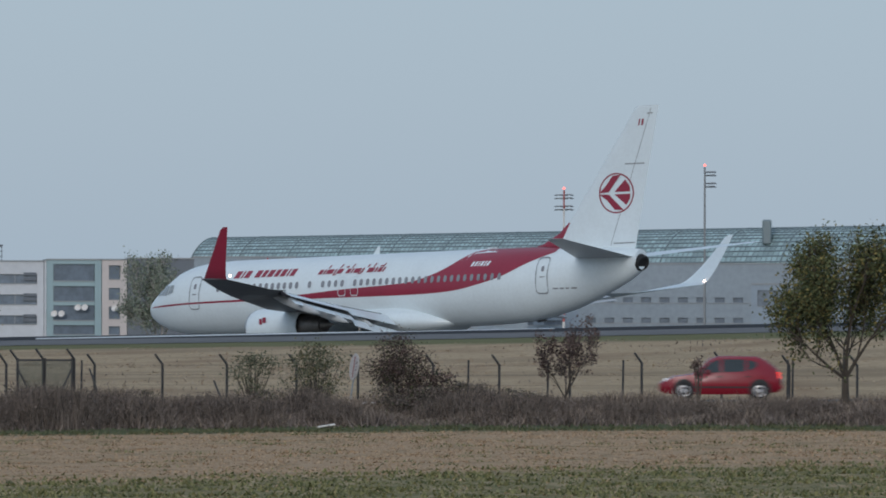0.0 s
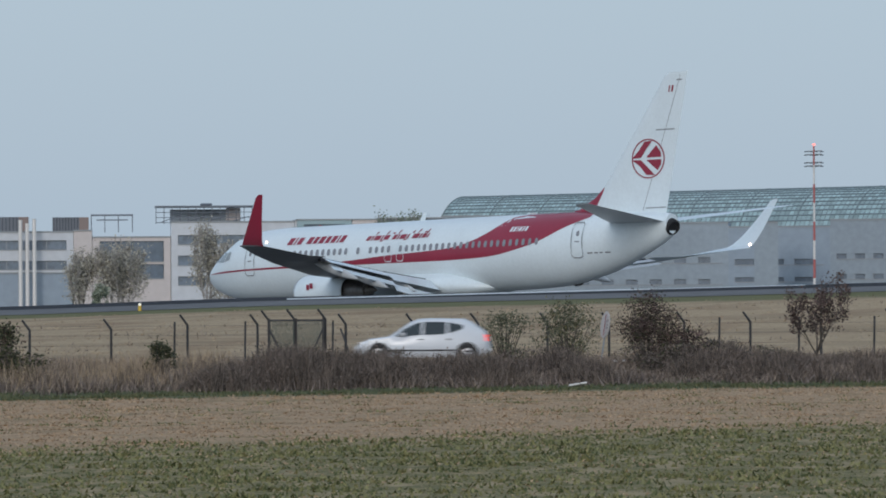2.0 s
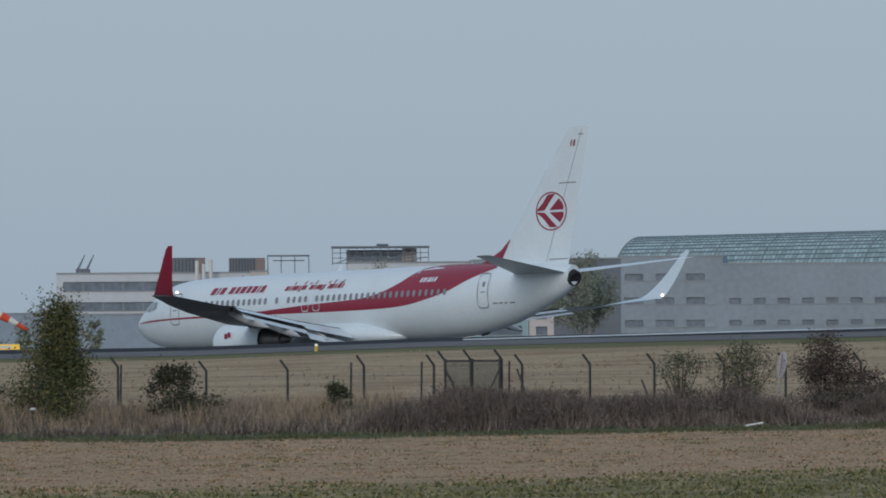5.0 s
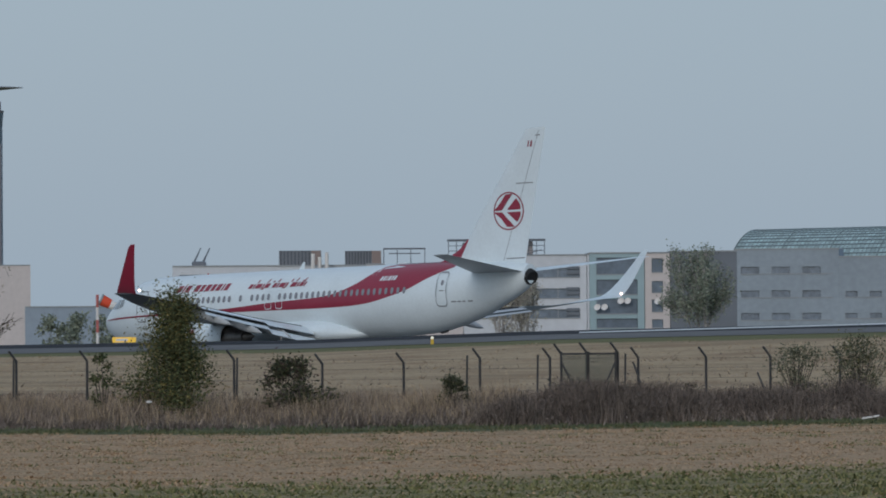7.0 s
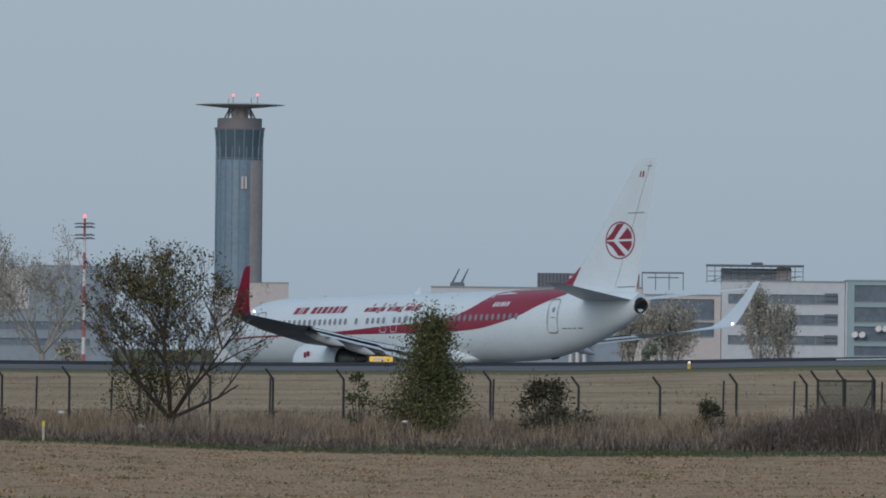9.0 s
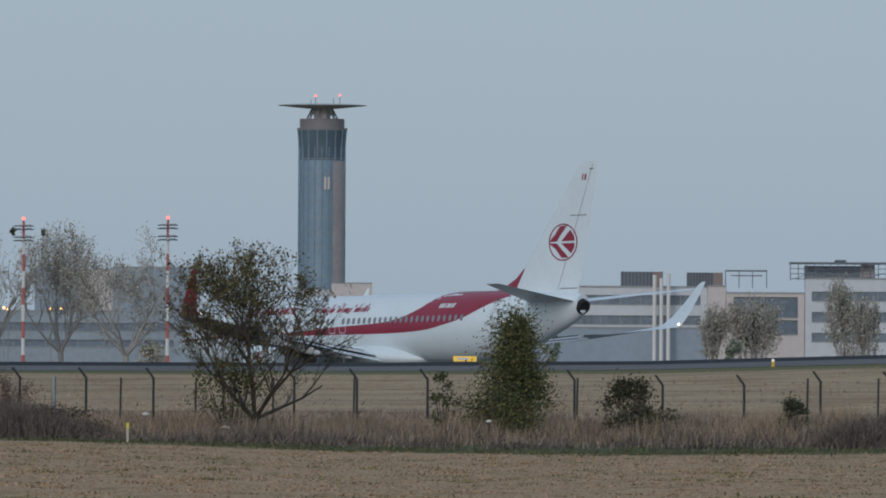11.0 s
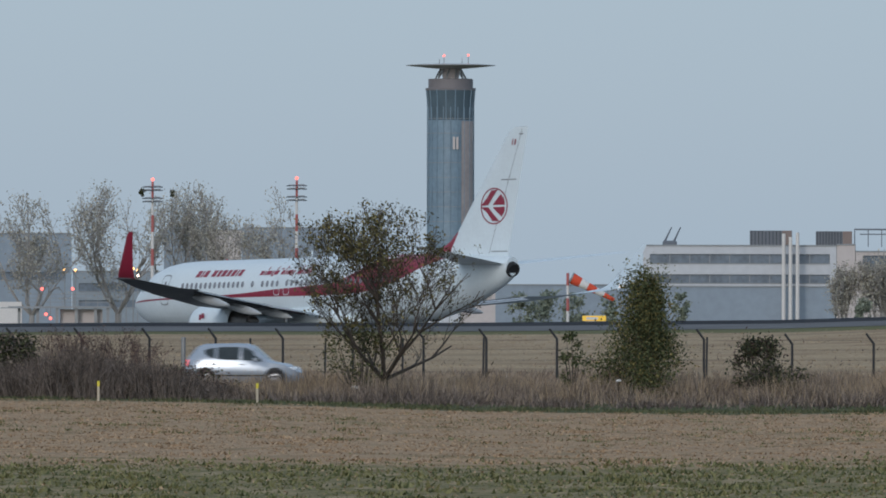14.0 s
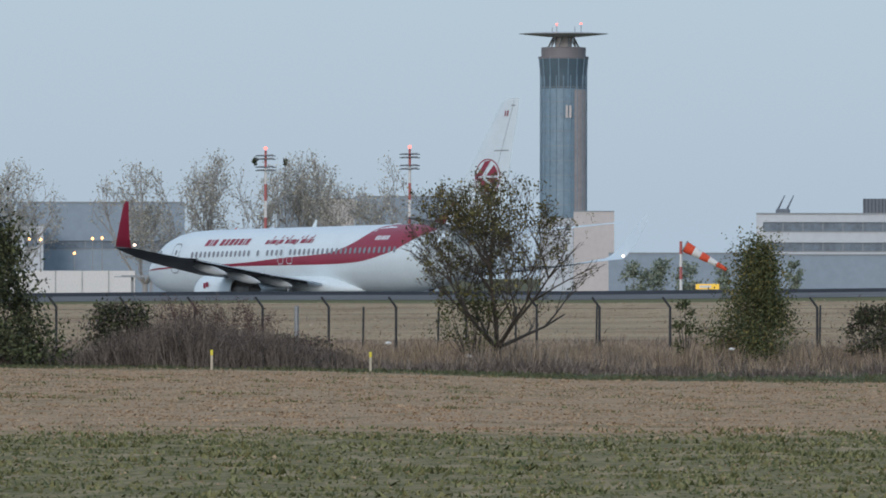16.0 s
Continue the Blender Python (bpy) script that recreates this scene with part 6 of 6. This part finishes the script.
build_fence()
SOCK_POLE, SOCK = build_airfield_things()
CARS = [
    (car("red_hatchback", "red small hatchback driving on the road", mat("red_car_paint", (0.27, 0.015, 0.03), 0.25, vary=0.05, spec=0.6), 3.95, 1.44, 0.27, 0.1), 491, -1268, 0, -1, 329),
    (car("white_hatchback", "white hatchback with dark windows driving on the road", mat("white_car_paint", (0.7, 0.72, 0.75), 0.22, vary=0.04, spec=0.6), 4.35, 1.46, 0.25, 0.1), 139, -1238, 1.5, -1, 329),
    (car("white_estate", "white compact car with roof rails driving on the road", mat("pale_car_paint", (0.72, 0.73, 0.75), 0.22, vary=0.04, spec=0.6), 3.95, 1.55, 0.24, 0.03, True), -2068, -1163, 12.5, -1, 329),
    (car("silver_hatchback", "silver-blue small hatchback driving on the road", mat("silver_car_paint", (0.45, 0.5, 0.57), 0.25, 0.3, vary=0.05, spec=0.6), 3.75, 1.46, 0.25, 0.07), -1667, 975, 14.5, 1, 325.4),
]
build_near_plants()
build_far_plants()
build_grass()



def motions():
    walk(PLANE, [
        (0, pose(-1.97, 534.52, 1.41, 0.23, 1.65, 132.96)),
        (1, pose(-7.65, 539.00, 1.24, 0.27, 1.66, 132.34)),
        (2, pose(-13.00, 543.36, 1.08, 0.31, 1.66, 131.89)),
        (3, pose(-18.08, 547.59, 0.93, 0.35, 1.64, 131.62)),
        (4, pose(-22.94, 551.68, 0.79, 0.39, 1.63, 131.51)),
        (5, pose(-27.61, 555.65, 0.67, 0.44, 1.60, 131.55)),
        (6, pose(-32.14, 559.48, 0.55, 0.48, 1.57, 131.69)),
        (7, pose(-36.55, 563.19, 0.45, 0.53, 1.53, 131.89)),
        (8, pose(-40.87, 566.76, 0.36, 0.58, 1.48, 132.09)),
        (9, pose(-45.10, 570.21, 0.28, 0.63, 1.43, 132.26)),
        (10, pose(-49.26, 573.52, 0.21, 0.68, 1.37, 132.33)),
        (11, pose(-53.35, 576.71, 0.14, 0.74, 1.30, 132.27)),
        (12, pose(-57.35, 579.76, 0.09, 0.79, 1.22, 132.07)),
        (13, pose(-61.26, 582.68, 0.05, 0.85, 1.14, 131.70)),
        (14, pose(-65.04, 585.48, 0.01, 0.90, 1.05, 131.18)),
        (15, pose(-68.68, 588.14, -0.01, 0.96, 0.95, 130.55)),
        (16, pose(-72.13, 590.67, -0.03, 1.02, 0.85, 129.88)),
    ])
    # the flaps run in as the airliner slows
    for flap, o, k, axis in FLAPS:
        full = ((28, 42, 8) if abs(o.y) < 5 else (19, 32, 8))[k] * (1 if o.y > 0 or k == 2 else 0.25)
        rows = []
        for t, part_out in ((0, 1.0), (4, 0.95), (8, 0.7), (11, 0.4), (14, 0.1), (16, 0.05)):
            run = Vector((-0.36 - 0.16 * k, 0, -0.04 - 0.06 * k)) * part_out * (k < 2)
            rows.append((t, Matrix.Translation(o + run) @ Matrix.Rotation(radians(-full * part_out), 4, axis)))
        walk(flap, rows)
    # the cars keep their speed along the road
    for ob, bearing, speed, t0, way, y in CARS:
        rows = []
        for k in range(33):
            t = 0.5 * k
            x = y * (bearing + speed * (t - t0)) * STEP
            rows.append((t, pose(x, y, ground_z(x, y) + 0.015, 0, 0, 0 if way > 0 else 180)))
        walk(ob, rows)
    # the windsock swings a little
    q = SOCK.location.copy()
    walk(SOCK, [(t, pose(q.x, q.y, q.z, 0, d, r)) for t, d, r in ((0, 26, 2), (4, 30, -3), (6.5, 26, 5), (9, 30, 0), (12, 29, -4), (14.5, 27, 3), (16, 29, 0))])


motions()
